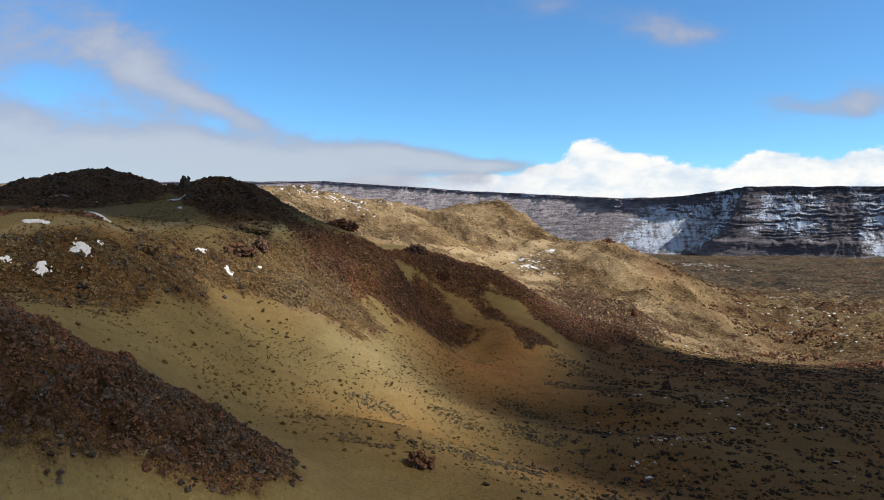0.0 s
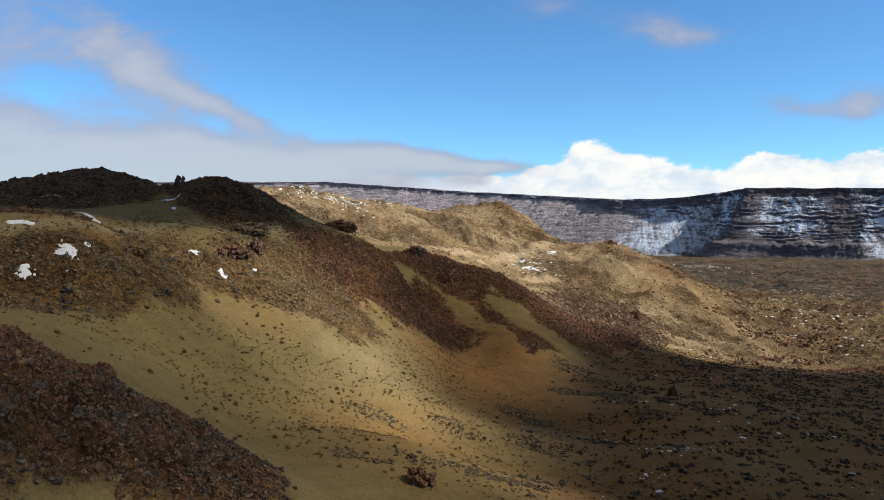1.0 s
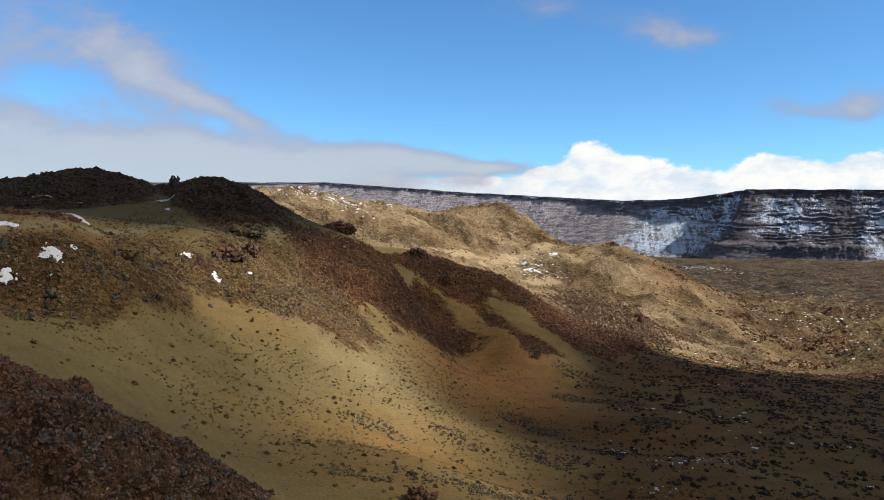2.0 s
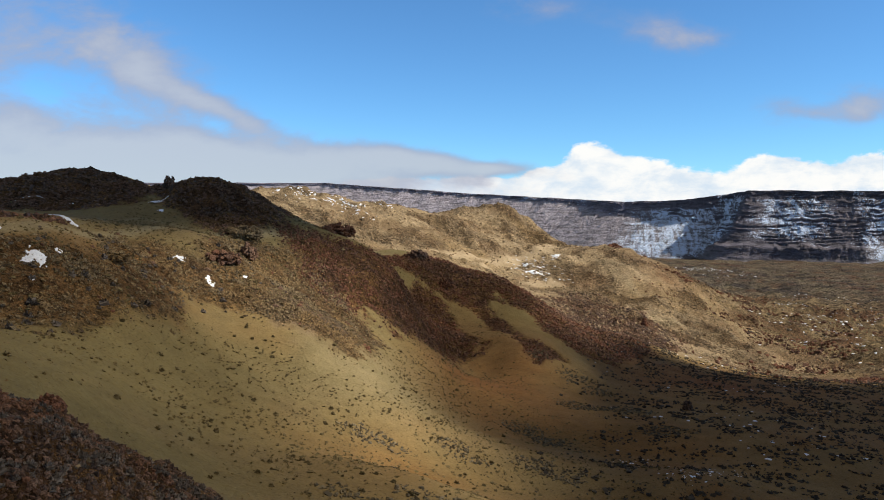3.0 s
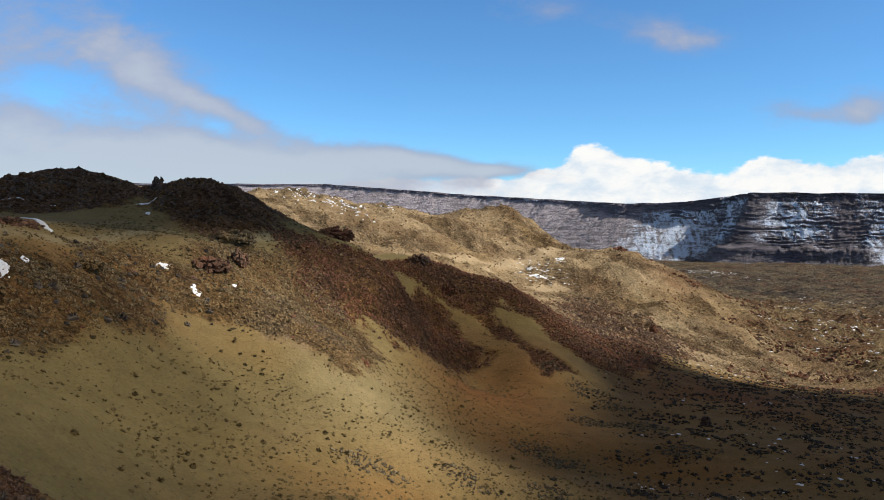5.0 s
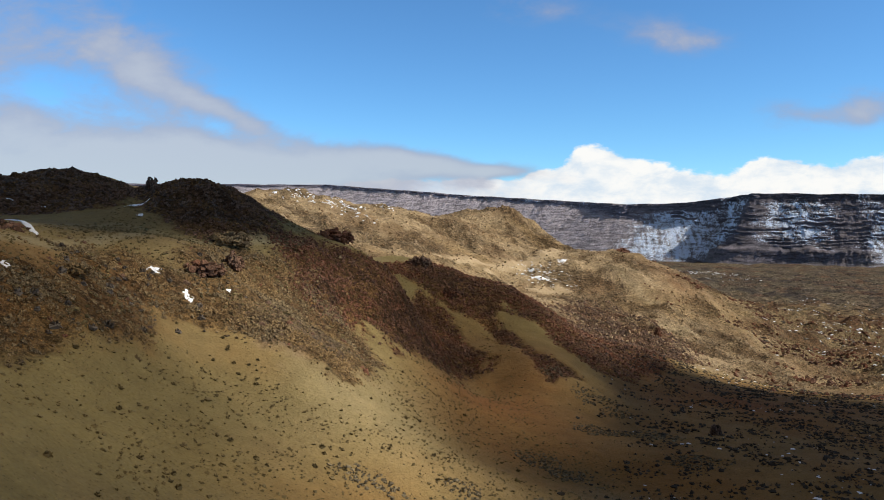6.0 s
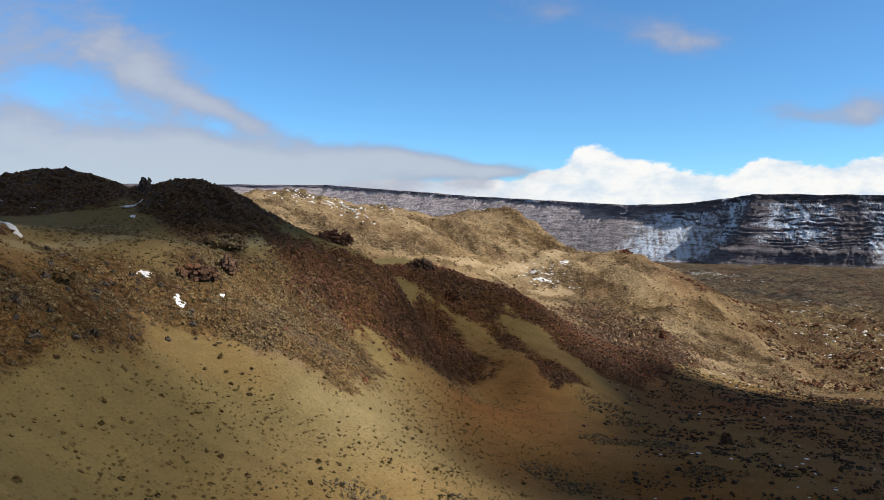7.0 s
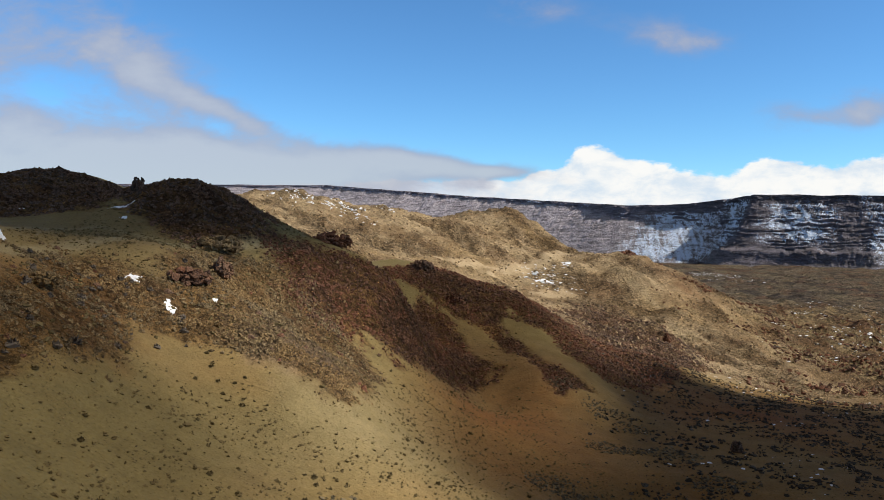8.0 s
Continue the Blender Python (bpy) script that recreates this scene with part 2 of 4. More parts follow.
def height(x, y):
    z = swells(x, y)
    r = rockiness(x, y)
    dist = np.hypot(x, y)
    z = z + r * (0.9 * crags(x, y, 9, 4) - 0.9) + r * step(340, 300, y) * (0.45 * crags(x, y, 4.2, 2, 23.0) - 0.35) + r * step(300, 420, y) * (3.4 * crags(x, y, 30, 4, 4.0) - 2.6)
    spur = inside(x, y, NEAR_SPUR, 3.5, 1.0, 6)
    z = z + spur * 1.1
    dark_hills = np.maximum(inside(x, y, HILL_WEST, 5, 2, 12), inside(x, y, HILL_EAST, 5, 2, 12))
    z = z + dark_hills * (1.2 * crags(x, y, 13, 4, 9.0) - 0.85 + 0.5 * crags(x, y, 5.0, 2, 29.0) - 0.35)
    z = z + 0.35 * fbm(x, y, 14, 4) + step(320, 420, dist) * step(2500, 900, dist) * (4.5 * fbm(x, y, 60, 5, 0.55, 7.0) + 2.0 * (crags(x, y, 38, 3, 15.0) - 0.8))
    z = z + step(170, 260, x - 0.1 * (y - 330)) * step(320, 400, y) * step(1500, 900, dist) * (3.6 * crags(x, y, 27, 3, 33.0) - 2.6)
    z = z + step(250, 420, x) * step(300, 420, y) * (4.2 * crags(x, y, 55, 4, 2.0) - 3.4) + step(900, 1600, dist) * (3.0 * crags(x, y, 130, 4, 2.0) - 2.5)
    return z


def spaced(lo, hi, near_lo, near_hi, fine, grow):
    """Grid lines: fine between near_lo and near_hi, wider and wider outwards."""
    mid = list(np.arange(near_lo, near_hi, fine))
    up, s = [near_hi], fine
    while up[-1] < hi:
        s *= grow
        up.append(up[-1] + s)
    down, s = [near_lo], fine
    while down[-1] > lo:
        s *= grow * 1.02
        down.append(down[-1] - s)
    return np.array(down[:0:-1] + mid + up)


def grid_mesh(name, verts, rows, cols, smooth=True):
    idx = np.arange(rows * cols).reshape(rows, cols)
    quads = np.stack([idx[:-1, :-1], idx[:-1, 1:], idx[1:, 1:], idx[1:, :-1]], -1).reshape(-1, 4)
    me = bpy.data.meshes.new(name)
    me.vertices.add(len(verts))
    me.vertices.foreach_set("co", verts.astype(np.float32).ravel())
    me.loops.add(quads.size)
    me.loops.foreach_set("vertex_index", quads.astype(np.int32).ravel())
    me.polygons.add(len(quads))
    me.polygons.foreach_set("loop_start", np.arange(0, quads.size, 4, dtype=np.int32))
    me.update(calc_edges=True)
    me.polygons.foreach_set("use_smooth", np.full(len(quads), smooth))
    return me


def stain(me, name, values):
    """A colour for each vertex: what covers it, with haze and sun painted in places."""
    at = me.attributes.new(name, "FLOAT_COLOR", "POINT")
    at.data.foreach_set("color", np.concatenate([values, np.ones((len(values), 1))], 1).astype(np.float32).ravel())


# ---------------------------------------------------------------- materials
def principled(name):
    mat = bpy.data.materials.new(name)
    mat.use_nodes = True
    n = Nodes(mat.node_tree)
    bsdf = n.tree.nodes.new("ShaderNodeBsdfPrincipled")
    out = n.tree.nodes.new("ShaderNodeOutputMaterial")
    n.put(out.inputs[0], bsdf.outputs[0])
    return mat, n, bsdf


def bumped(n, bsdf, heights, strength, distance):
    b = n.make("ShaderNodeBump", 0, {"Strength": strength, "Distance": distance, "Height": heights})
    n.put(bsdf.inputs["Normal"], b)


def ground_material():
    mat, n, bsdf = principled("volcanic_ground")
    where = n.make("ShaderNodeNewGeometry", "Position")
    cover = n.make("ShaderNodeAttribute", "Color", attribute_name="cover")
    stony = n.make("ShaderNodeAttribute", "Fac", attribute_name="stony")
    fine = n.noise(2.2, 6.0, 0.65, where)
    mid = n.noise(0.25, 5.0, 0.6, where)
    broad = n.noise(0.035, 4.0, 0.55, where)
    tone = n.math("ADD", n.math("MULTIPLY", fine, 0.5), n.math("ADD", n.math("MULTIPLY", mid, 0.5), n.math("MULTIPLY", broad, 0.35)))
    tone = n.ramp(tone, 0.35, 1.0, 0.72, 1.30)
    grain = n.make("ShaderNodeCombineColor", 0, {0: tone, 1: tone, 2: tone})
    base = n.mix(1.0, cover, grain, "MULTIPLY")
    coarse = n.make("ShaderNodeTexVoronoi", "Color", {"Vector": where, "Scale": 0.45, "Randomness": 1.0, "Detail": 3.0, "Roughness": 0.7, "Lacunarity": 2.4})
    cells = n.make("ShaderNodeTexVoronoi", "Distance", {"Vector": where, "Scale": 0.9, "Randomness": 1.0, "Detail": 3.0, "Roughness": 0.7, "Lacunarity": 2.3})
    hue = n.make("ShaderNodeSeparateColor", 0, {0: coarse})
    stone = n.mix(n.ramp(hue, 0.25, 0.75), rgb(0.48, 0.45, 0.43), rgb(1.75, 1.64, 1.52))
    # painted crevice shade: gaps between stones darkened where the bump sinks
    stone = n.mix(n.ramp(cells, 0.60, 0.95), stone, rgb(0.45, 0.42, 0.40))
    base = n.mix(stony, base, n.mix(1.0, base, stone, "MULTIPLY"))
    mottle = n.noise(0.14, 7.0, 0.72, where)
    blot = n.ramp(mottle, 0.38, 0.62, 0.68, 1.32)
    base = n.mix(stony, base, n.mix(1.0, base, n.make("ShaderNodeCombineColor", 0, {0: blot, 1: blot, 2: blot}), "MULTIPLY"))
    grit = n.ramp(n.noise(0.85, 5.0, 0.85, where), 0.42, 0.60, 1.50, 0.42)
    grain = n.make("ShaderNodeCombineColor", 0, {0: grit, 1: grit, 2: grit})
    base = n.mix(n.ramp(stony, 0.1, 0.6), base, n.mix(1.0, base, grain, "MULTIPLY"))
    wide = n.make("ShaderNodeAttribute", "Fac", attribute_name="wide")
    clods = n.ramp(n.noise(0.16, 6.0, 0.82, where), 0.42, 0.60, 1.55, 0.40)
    base = n.mix(wide, base, n.mix(1.0, base, n.make("ShaderNodeCombineColor", 0, {0: clods, 1: clods, 2: clods}), "MULTIPLY"))
    speck = n.noise(2.6, 4.0, 0.75, where)
    base = n.mix(n.ramp(speck, 0.57, 0.66, 0.0, 0.85), base, n.mix(1.0, base, rgb(0.40, 0.37, 0.35), "MULTIPLY"))
    base = n.mix(n.ramp(speck, 0.41, 0.31, 0.0, 0.8), base, n.mix(1.0, base, rgb(1.5, 1.45, 1.4), "MULTIPLY"))
    n.put(bsdf.inputs["Base Color"], base)
    bsdf.inputs["Roughness"].default_value = 0.95
    bsdf.inputs["Specular IOR Level"].default_value = 0.15
    h = n.math("ADD", n.math("MULTIPLY", fine, 0.35), n.math("MULTIPLY", n.math("MULTIPLY", cells, -1.0), stony))
    h = n.math("ADD", h, n.math("MULTIPLY", mid, 0.6))
    lumps = n.noise(0.07, 6.0, 0.7, where)
    h = n.math("ADD", h, n.math("MULTIPLY", n.math("MULTIPLY", lumps, wide), 14.0))
    bumped(n, bsdf, h, 1.0, 0.7)
    return mat


def cliff_material():
    mat, n, bsdf = principled("cliff_rock")
    where = n.make("ShaderNodeNewGeometry", "Position")
    cover = n.make("ShaderNodeAttribute", "Color", attribute_name="cover")
    snow = n.make("ShaderNodeAttribute", "Fac", attribute_name="snowy")
    squash = n.make("ShaderNodeMapping", 0, {"Vector": where, "Scale": (0.25, 0.25, 1.0)})
    beds = n.noise(0.09, 6.0, 0.65, squash)
    fine = n.noise(0.12, 7.0, 0.7, where)
    layers = n.make("ShaderNodeMapping", 0, {"Vector": where, "Scale": (0.14, 0.14, 1.0)})
    strata = n.noise(0.11, 5.0, 0.7, layers, 0.3)
    tone = n.ramp(n.math("ADD", n.math("MULTIPLY", beds, 0.5), n.math("MULTIPLY", fine, 0.7)), 0.35, 0.85, 0.55, 1.45)
    tone = n.math("MULTIPLY", tone, n.ramp(strata, 0.38, 0.58, 0.66, 1.2))
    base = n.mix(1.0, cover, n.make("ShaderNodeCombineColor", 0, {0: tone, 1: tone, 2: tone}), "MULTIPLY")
    streak = n.make("ShaderNodeMapping", 0, {"Vector": where, "Scale": (1.0, 1.0, 0.3)})
    flecks = n.noise(0.26, 6.0, 0.85, streak)
    amount = n.ramp(n.math("ADD", snow, n.math("ADD", n.math("MULTIPLY", n.math("SUBTRACT", flecks, 0.5), 2.4), n.math("MULTIPLY", n.math("SUBTRACT", strata, 0.5), 1.0))), 0.46, 0.62)
    # the snow colour carries a blue haze tint
    n.put(bsdf.inputs["Base Color"], n.mix(amount, base, rgb(0.67, 0.77, 0.94)))
    n.put(bsdf.inputs["Roughness"], 0.9)
    bumped(n, bsdf, n.math("ADD", fine, n.math("MULTIPLY", strata, 0.8)), 1.0, 9.0)
    return mat


def rock_material(name, dark, light, warm):
    mat, n, bsdf = principled(name)
    where = n.make("ShaderNodeNewGeometry", "Position")
    island = n.make("ShaderNodeNewGeometry", "Random Per Island")
    one = n.make("ShaderNodeObjectInfo", "Random")
    pick = n.math("FRACT", n.math("ADD", island, one))
    col = n.mix(pick, dark, light)
    broad = n.noise(0.09, 3.0, 0.5, where)
    col = n.mix(n.ramp(broad, 0.42, 0.62), col, n.mix(0.6, col, warm))
    fine = n.noise(5.0, 6.0, 0.65, where)
    tone = n.ramp(fine, 0.34, 0.66, 0.42, 1.42)
    col = n.mix(1.0, col, n.make("ShaderNodeCombineColor", 0, {0: tone, 1: tone, 2: tone}), "MULTIPLY")
    n.put(bsdf.inputs["Base Color"], col)
    n.put(bsdf.inputs["Roughness"], 0.93)
    n.put(bsdf.inputs["Specular IOR Level"], 0.2)
    bumped(n, bsdf, fine, 1.0, 0.22)
    return mat


def shrub_material(name, dark, light):
    mat, n, bsdf = principled(name)
    island = n.make("ShaderNodeNewGeometry", "Random Per Island")
    one = n.make("ShaderNodeObjectInfo", "Random")
    where = n.make("ShaderNodeNewGeometry", "Position")
    pick = n.math("FRACT", n.math("ADD", n.math("MULTIPLY", island, 0.7), n.math("ADD", one, n.noise(0.3, 2.0, 0.5, where))))
    n.put(bsdf.inputs["Base Color"], n.mix(pick, dark, light))
    n.put(bsdf.inputs["Roughness"], 0.9)
    n.put(bsdf.inputs["Specular IOR Level"], 0.1)
    return mat


def snow_material():
    mat, n, bsdf = principled("old_snow")
    where = n.make("ShaderNodeNewGeometry", "Position")
    fine = n.noise(3.0, 5.0, 0.6, where)
    n.put(bsdf.inputs["Base Color"], n.mix(n.ramp(fine, 0.35, 0.6), rgb(0.70, 0.72, 0.76), rgb(0.84, 0.86, 0.89)))
    n.put(bsdf.inputs["Roughness"], 0.6)
    bumped(n, bsdf, fine, 0.4, 0.08)
    return mat


def cloud_material(name, clearness):
    mat, n, bsdf = principled(name)
    where = n.make("ShaderNodeNewGeometry", "Position")
    n.put(bsdf.inputs["Base Color"], n.mix(n.noise(0.01, 4.0, 0.5, where), rgb(0.74, 0.74, 0.75), rgb(0.88, 0.88, 0.88)))
    n.put(bsdf.inputs["Roughness"], 1.0)
    clear = n.make("ShaderNodeBsdfTransparent", 0, {"Color": rgb(1.0, 0.95, 0.86)})
    thin = n.make("ShaderNodeMixShader", 0, {0: clearness, 1: bsdf.outputs[0], 2: clear})
    n.put([o for o in n.tree.nodes if o.type == "OUTPUT_MATERIAL"][0].inputs[0], thin)
    return mat


GROUND, CLIFF, SNOW = ground_material(), cliff_material(), snow_material()
CLOUD, HAZE = cloud_material("cloud_white", 0.10), cloud_material("cloud_thin", 0.62)
ROCK_RED = rock_material("red_brown_lava", rgb(0.060, 0.034, 0.024), rgb(0.190, 0.100, 0.060), rgb(0.20, 0.078, 0.040))
ROCK_SPUR = rock_material("dusky_lava", rgb(0.052, 0.036, 0.028), rgb(0.175, 0.110, 0.074), rgb(0.20, 0.090, 0.045))
ROCK_TAN = rock_material("tan_lava", rgb(0.090, 0.063, 0.035), rgb(0.240, 0.176, 0.094), rgb(0.245, 0.150, 0.060))
ROCK_SAND = rock_material("sandy_lava", rgb(0.125, 0.088, 0.052), rgb(0.345, 0.252, 0.150), rgb(0.33, 0.205, 0.105))
ROCK_DARK = rock_material("dark_lava", rgb(0.070, 0.048, 0.037), rgb(0.20, 0.125, 0.085), rgb(0.21, 0.11, 0.062))
SHRUB_OLIVE = shrub_material("olive_twigs", rgb(0.070, 0.053, 0.024), rgb(0.190, 0.142, 0.066))
SHRUB_DARK = shrub_material("dark_twigs", rgb(0.026, 0.022, 0.018), rgb(0.120, 0.098, 0.072))
SHRUB_DUSK = shrub_material("dusky_twigs", rgb(0.045, 0.037, 0.030), rgb(0.195, 0.160, 0.128))
SHRUB_GREY = shrub_material("grey_twigs", rgb(0.066, 0.054, 0.036), rgb(0.215, 0.172, 0.104))

# ---------------------------------------------------------------- the ground, one sheet to the horizon
OLIVE, ORANGE, RED = (0.190, 0.149, 0.062), (0.215, 0.118, 0.038), (0.205, 0.092, 0.030)
BROWN, UMBER, TAN = (0.250, 0.145, 0.058), (0.185, 0.096, 0.035), (0.385, 0.286, 0.165)


def ground_cover(x, y, rock):
    col = np.empty(x.shape + (3,))
    col[:] = OLIVE

    def lay(mask, tone):
        m = np.clip(mask, 0, 1)[..., None]
        col[:] = col * (1 - m) + np.array(tone) * m

    def spot(cx, cy, rx, ry, size=25.0):
        return np.exp(-((x - cx) / rx) ** 2 - ((y - cy) / ry) ** 2) * (1 + 0.9 * fbm(x, y, size, 4, 0.55, cx))

    lay(0.55 * step(-0.1, 0.5, fbm(x, y, 26, 4, 0.5, 5.0)), (0.215, 0.155, 0.070))
    lay(1.1 * spot(30, 215, 24, 34), (0.195, 0.110, 0.038))
    lay(1.0 * spot(28, 190, 17, 30), RED)
    lay(1.0 * spot(40, 165, 26, 26), ORANGE)
    lay(0.9 * spot(4, 116, 16, 20), ORANGE)
    lay(0.9 * spot(40, 104, 26, 18), ORANGE)
    lay(0.4 * spot(-30, 150, 8, 10, 12), ORANGE)
    lay(0.5 * spot(-18, 152, 5, 7, 12), ORANGE)
    lay(0.85 * spot(27, 240, 15, 22, 12), (0.165, 0.105, 0.044))
    lay(0.7 * spot(-50, 180, 28, 30), (0.225, 0.155, 0.066))
    # sunlit streak on the ash, painted as a paler oval
    lay(0.55 * spot(-4, 152, 13, 17), (0.29, 0.225, 0.115))
    valley = step(20, 60, x + 0.25 * (150 - y) + 12 * fbm(x, y, 40, 3)) * step(330, 250, y)
    lay(0.75 * valley * step(-0.15, 0.35, fbm(x, y, 30, 4, 0.55, 8.0)), UMBER)
    lay(0.6 * valley, (0.225, 0.115, 0.033))
    lay(0.8 * valley * spot(95, 235, 40, 26), (0.185, 0.075, 0.026))
    beyond = step(300, 345, y + 0.1 * x)
    lay(beyond, TAN)
    lay(beyond * 0.8 * step(0.0, 0.45, fbm(x, y, 80, 5, 0.55, 1.0)), (0.30, 0.205, 0.098))
    lay(beyond * 0.85 * step(0.08, 0.24, fbm(x, y, 40, 6, 0.72, 12.0)), (0.255, 0.172, 0.092))
    plain = step(130, 260, x - 0.10 * (y - 330)) * beyond
    lay(plain * 0.85, (0.34, 0.255, 0.132))
    lay(plain * 0.9 * step(0.05, 0.22, fbm(x, y, 46, 6, 0.72, 21.0)), (0.19, 0.105, 0.052))
    out = step(650, 1100, np.hypot(x, y) - 0.3 * np.abs(x - 100))
    lay(out * 0.95, (0.20, 0.165, 0.112))
    lay(out * 0.9 * step(-0.05, 0.15, fbm(x, y, 75, 6, 0.75, 4.0)), (0.075, 0.060, 0.050))
    lay(out * 0.7 * step(0.12, 0.25, fbm(x, y, 60, 5, 0.7, 44.0)), (0.200, 0.110, 0.062))
    lay(out * 0.6 * step(0.12, 0.28, fbm(x, y, 50, 5, 0.7, 54.0)), (0.25, 0.21, 0.125))
    near = step(335, 300, y)
    lay(0.85 * inside(x, y, MIDFOOT, 8.0, 14.0, 24), (0.19, 0.115, 0.062))
    warm = step(-0.2, 0.4, fbm(x, y, 16, 4, 0.55, 30.0))[..., None]
    stone = np.array(BROWN) * (1 - warm) + np.array((0.165, 0.088, 0.044)) * warm
    m = (np.clip(rock, 0, 1) * near * 0.95)[..., None]
    col[:] = col * (1 - m) + stone * m
    lay(near * inside(x, y, ((-60, 112), (-40, 118), (-34, 140), (-40, 160), (-52, 146), (-60, 126)), 4, 6, 12) * 0.6, (0.235, 0.130, 0.048))
    lay(0.9 * inside(x, y, ((-16, 152), (-4, 156), (-6, 172), (-16, 176), (-24, 164)), 4, 6, 10), (0.235, 0.165, 0.10))
    lay(0.8 * np.maximum(along(x, y, ROAD, 1.9, 0.8), 0.7 * along(x, y, FOOTPATH, 0.9, 0.5)), (0.27, 0.22, 0.12))
    lay(0.75 * np.maximum(along(x, y, TRACK_MID, 5.0, 4.0), along(x, y, TRACK_LOW, 5.0, 4.0)), (0.40, 0.305, 0.185))
    worn = np.maximum(along(x + 3 * fbm(x, y, 14, 3), y, GULLY, 2.5, 2.5), along(x, y + 4 * fbm(x, y, 18, 3), TERRACE, 3.5, 3.0))
    lay(0.8 * worn, (0.42, 0.325, 0.19))
    lay(0.7 * spot(178, 476, 16, 20, 12), (0.24, 0.135, 0.068))
    lay(0.6 * spot(120, 445, 12, 16, 12), (0.22, 0.14, 0.075))
    return col


def build_ground():
    xs = spaced(-5200, 5200, -84, 112, 1.05, 1.020)
    ys = spaced(-2500, 5600, 42, 322, 1.05, 1.021)
    gx, gy = np.meshgrid(xs, ys)
    gz = height(gx, gy)
    rock = rockiness(gx, gy)
    global GROUND_X, GROUND_Y, GROUND_Z
    GROUND_X, GROUND_Y, GROUND_Z = xs, ys, gz
    me = grid_mesh("ground", np.stack([gx, gy, gz], -1).reshape(-1, 3), *gx.shape)
    stain(me, "cover", ground_cover(gx, gy, rock).reshape(-1, 3))
    at = me.attributes.new("stony", "FLOAT", "POINT")
    at.data.foreach_set("value", rock.astype(np.float32).ravel())
    at = me.attributes.new("wide", "FLOAT", "POINT")
    at.data.foreach_set("value", (step(420, 800, np.hypot(gx, gy)) * rock).astype(np.float32).ravel())
    me.materials.append(GROUND)
    ob = new("ground", me)
    tagged(ob, "olive and rust volcanic ash slopes with stony ridges", "ground", kind="structure")
    return ob


build_ground()

# ---------------------------------------------------------------- the caldera wall: x, y, rim height, foot height
WALL_LINE = (
    (-3178, 4578, 220, 57), (-1555, 4451, 242, 37), (-337, 4153, 234, 14), (60, 3819, 195, -1),
    (452, 3485, 157, -13), (763, 3107, 129, -35), (900, 2844, 112, -63), (1085, 2640, 118, -86),
    (1200, 2530, 137, -88), (1220, 2470, 143, -80), (1214, 2408, 145, -74), (1322, 2338, 143, -73),
    (1430, 2267, 139, -72), (1545, 2190, 139, -82), (1740, 2028, 140, -80), (2300, 1655, 141, -78),
    (3300, 700, 140, -70), (4300, -900, 140, -60),
)


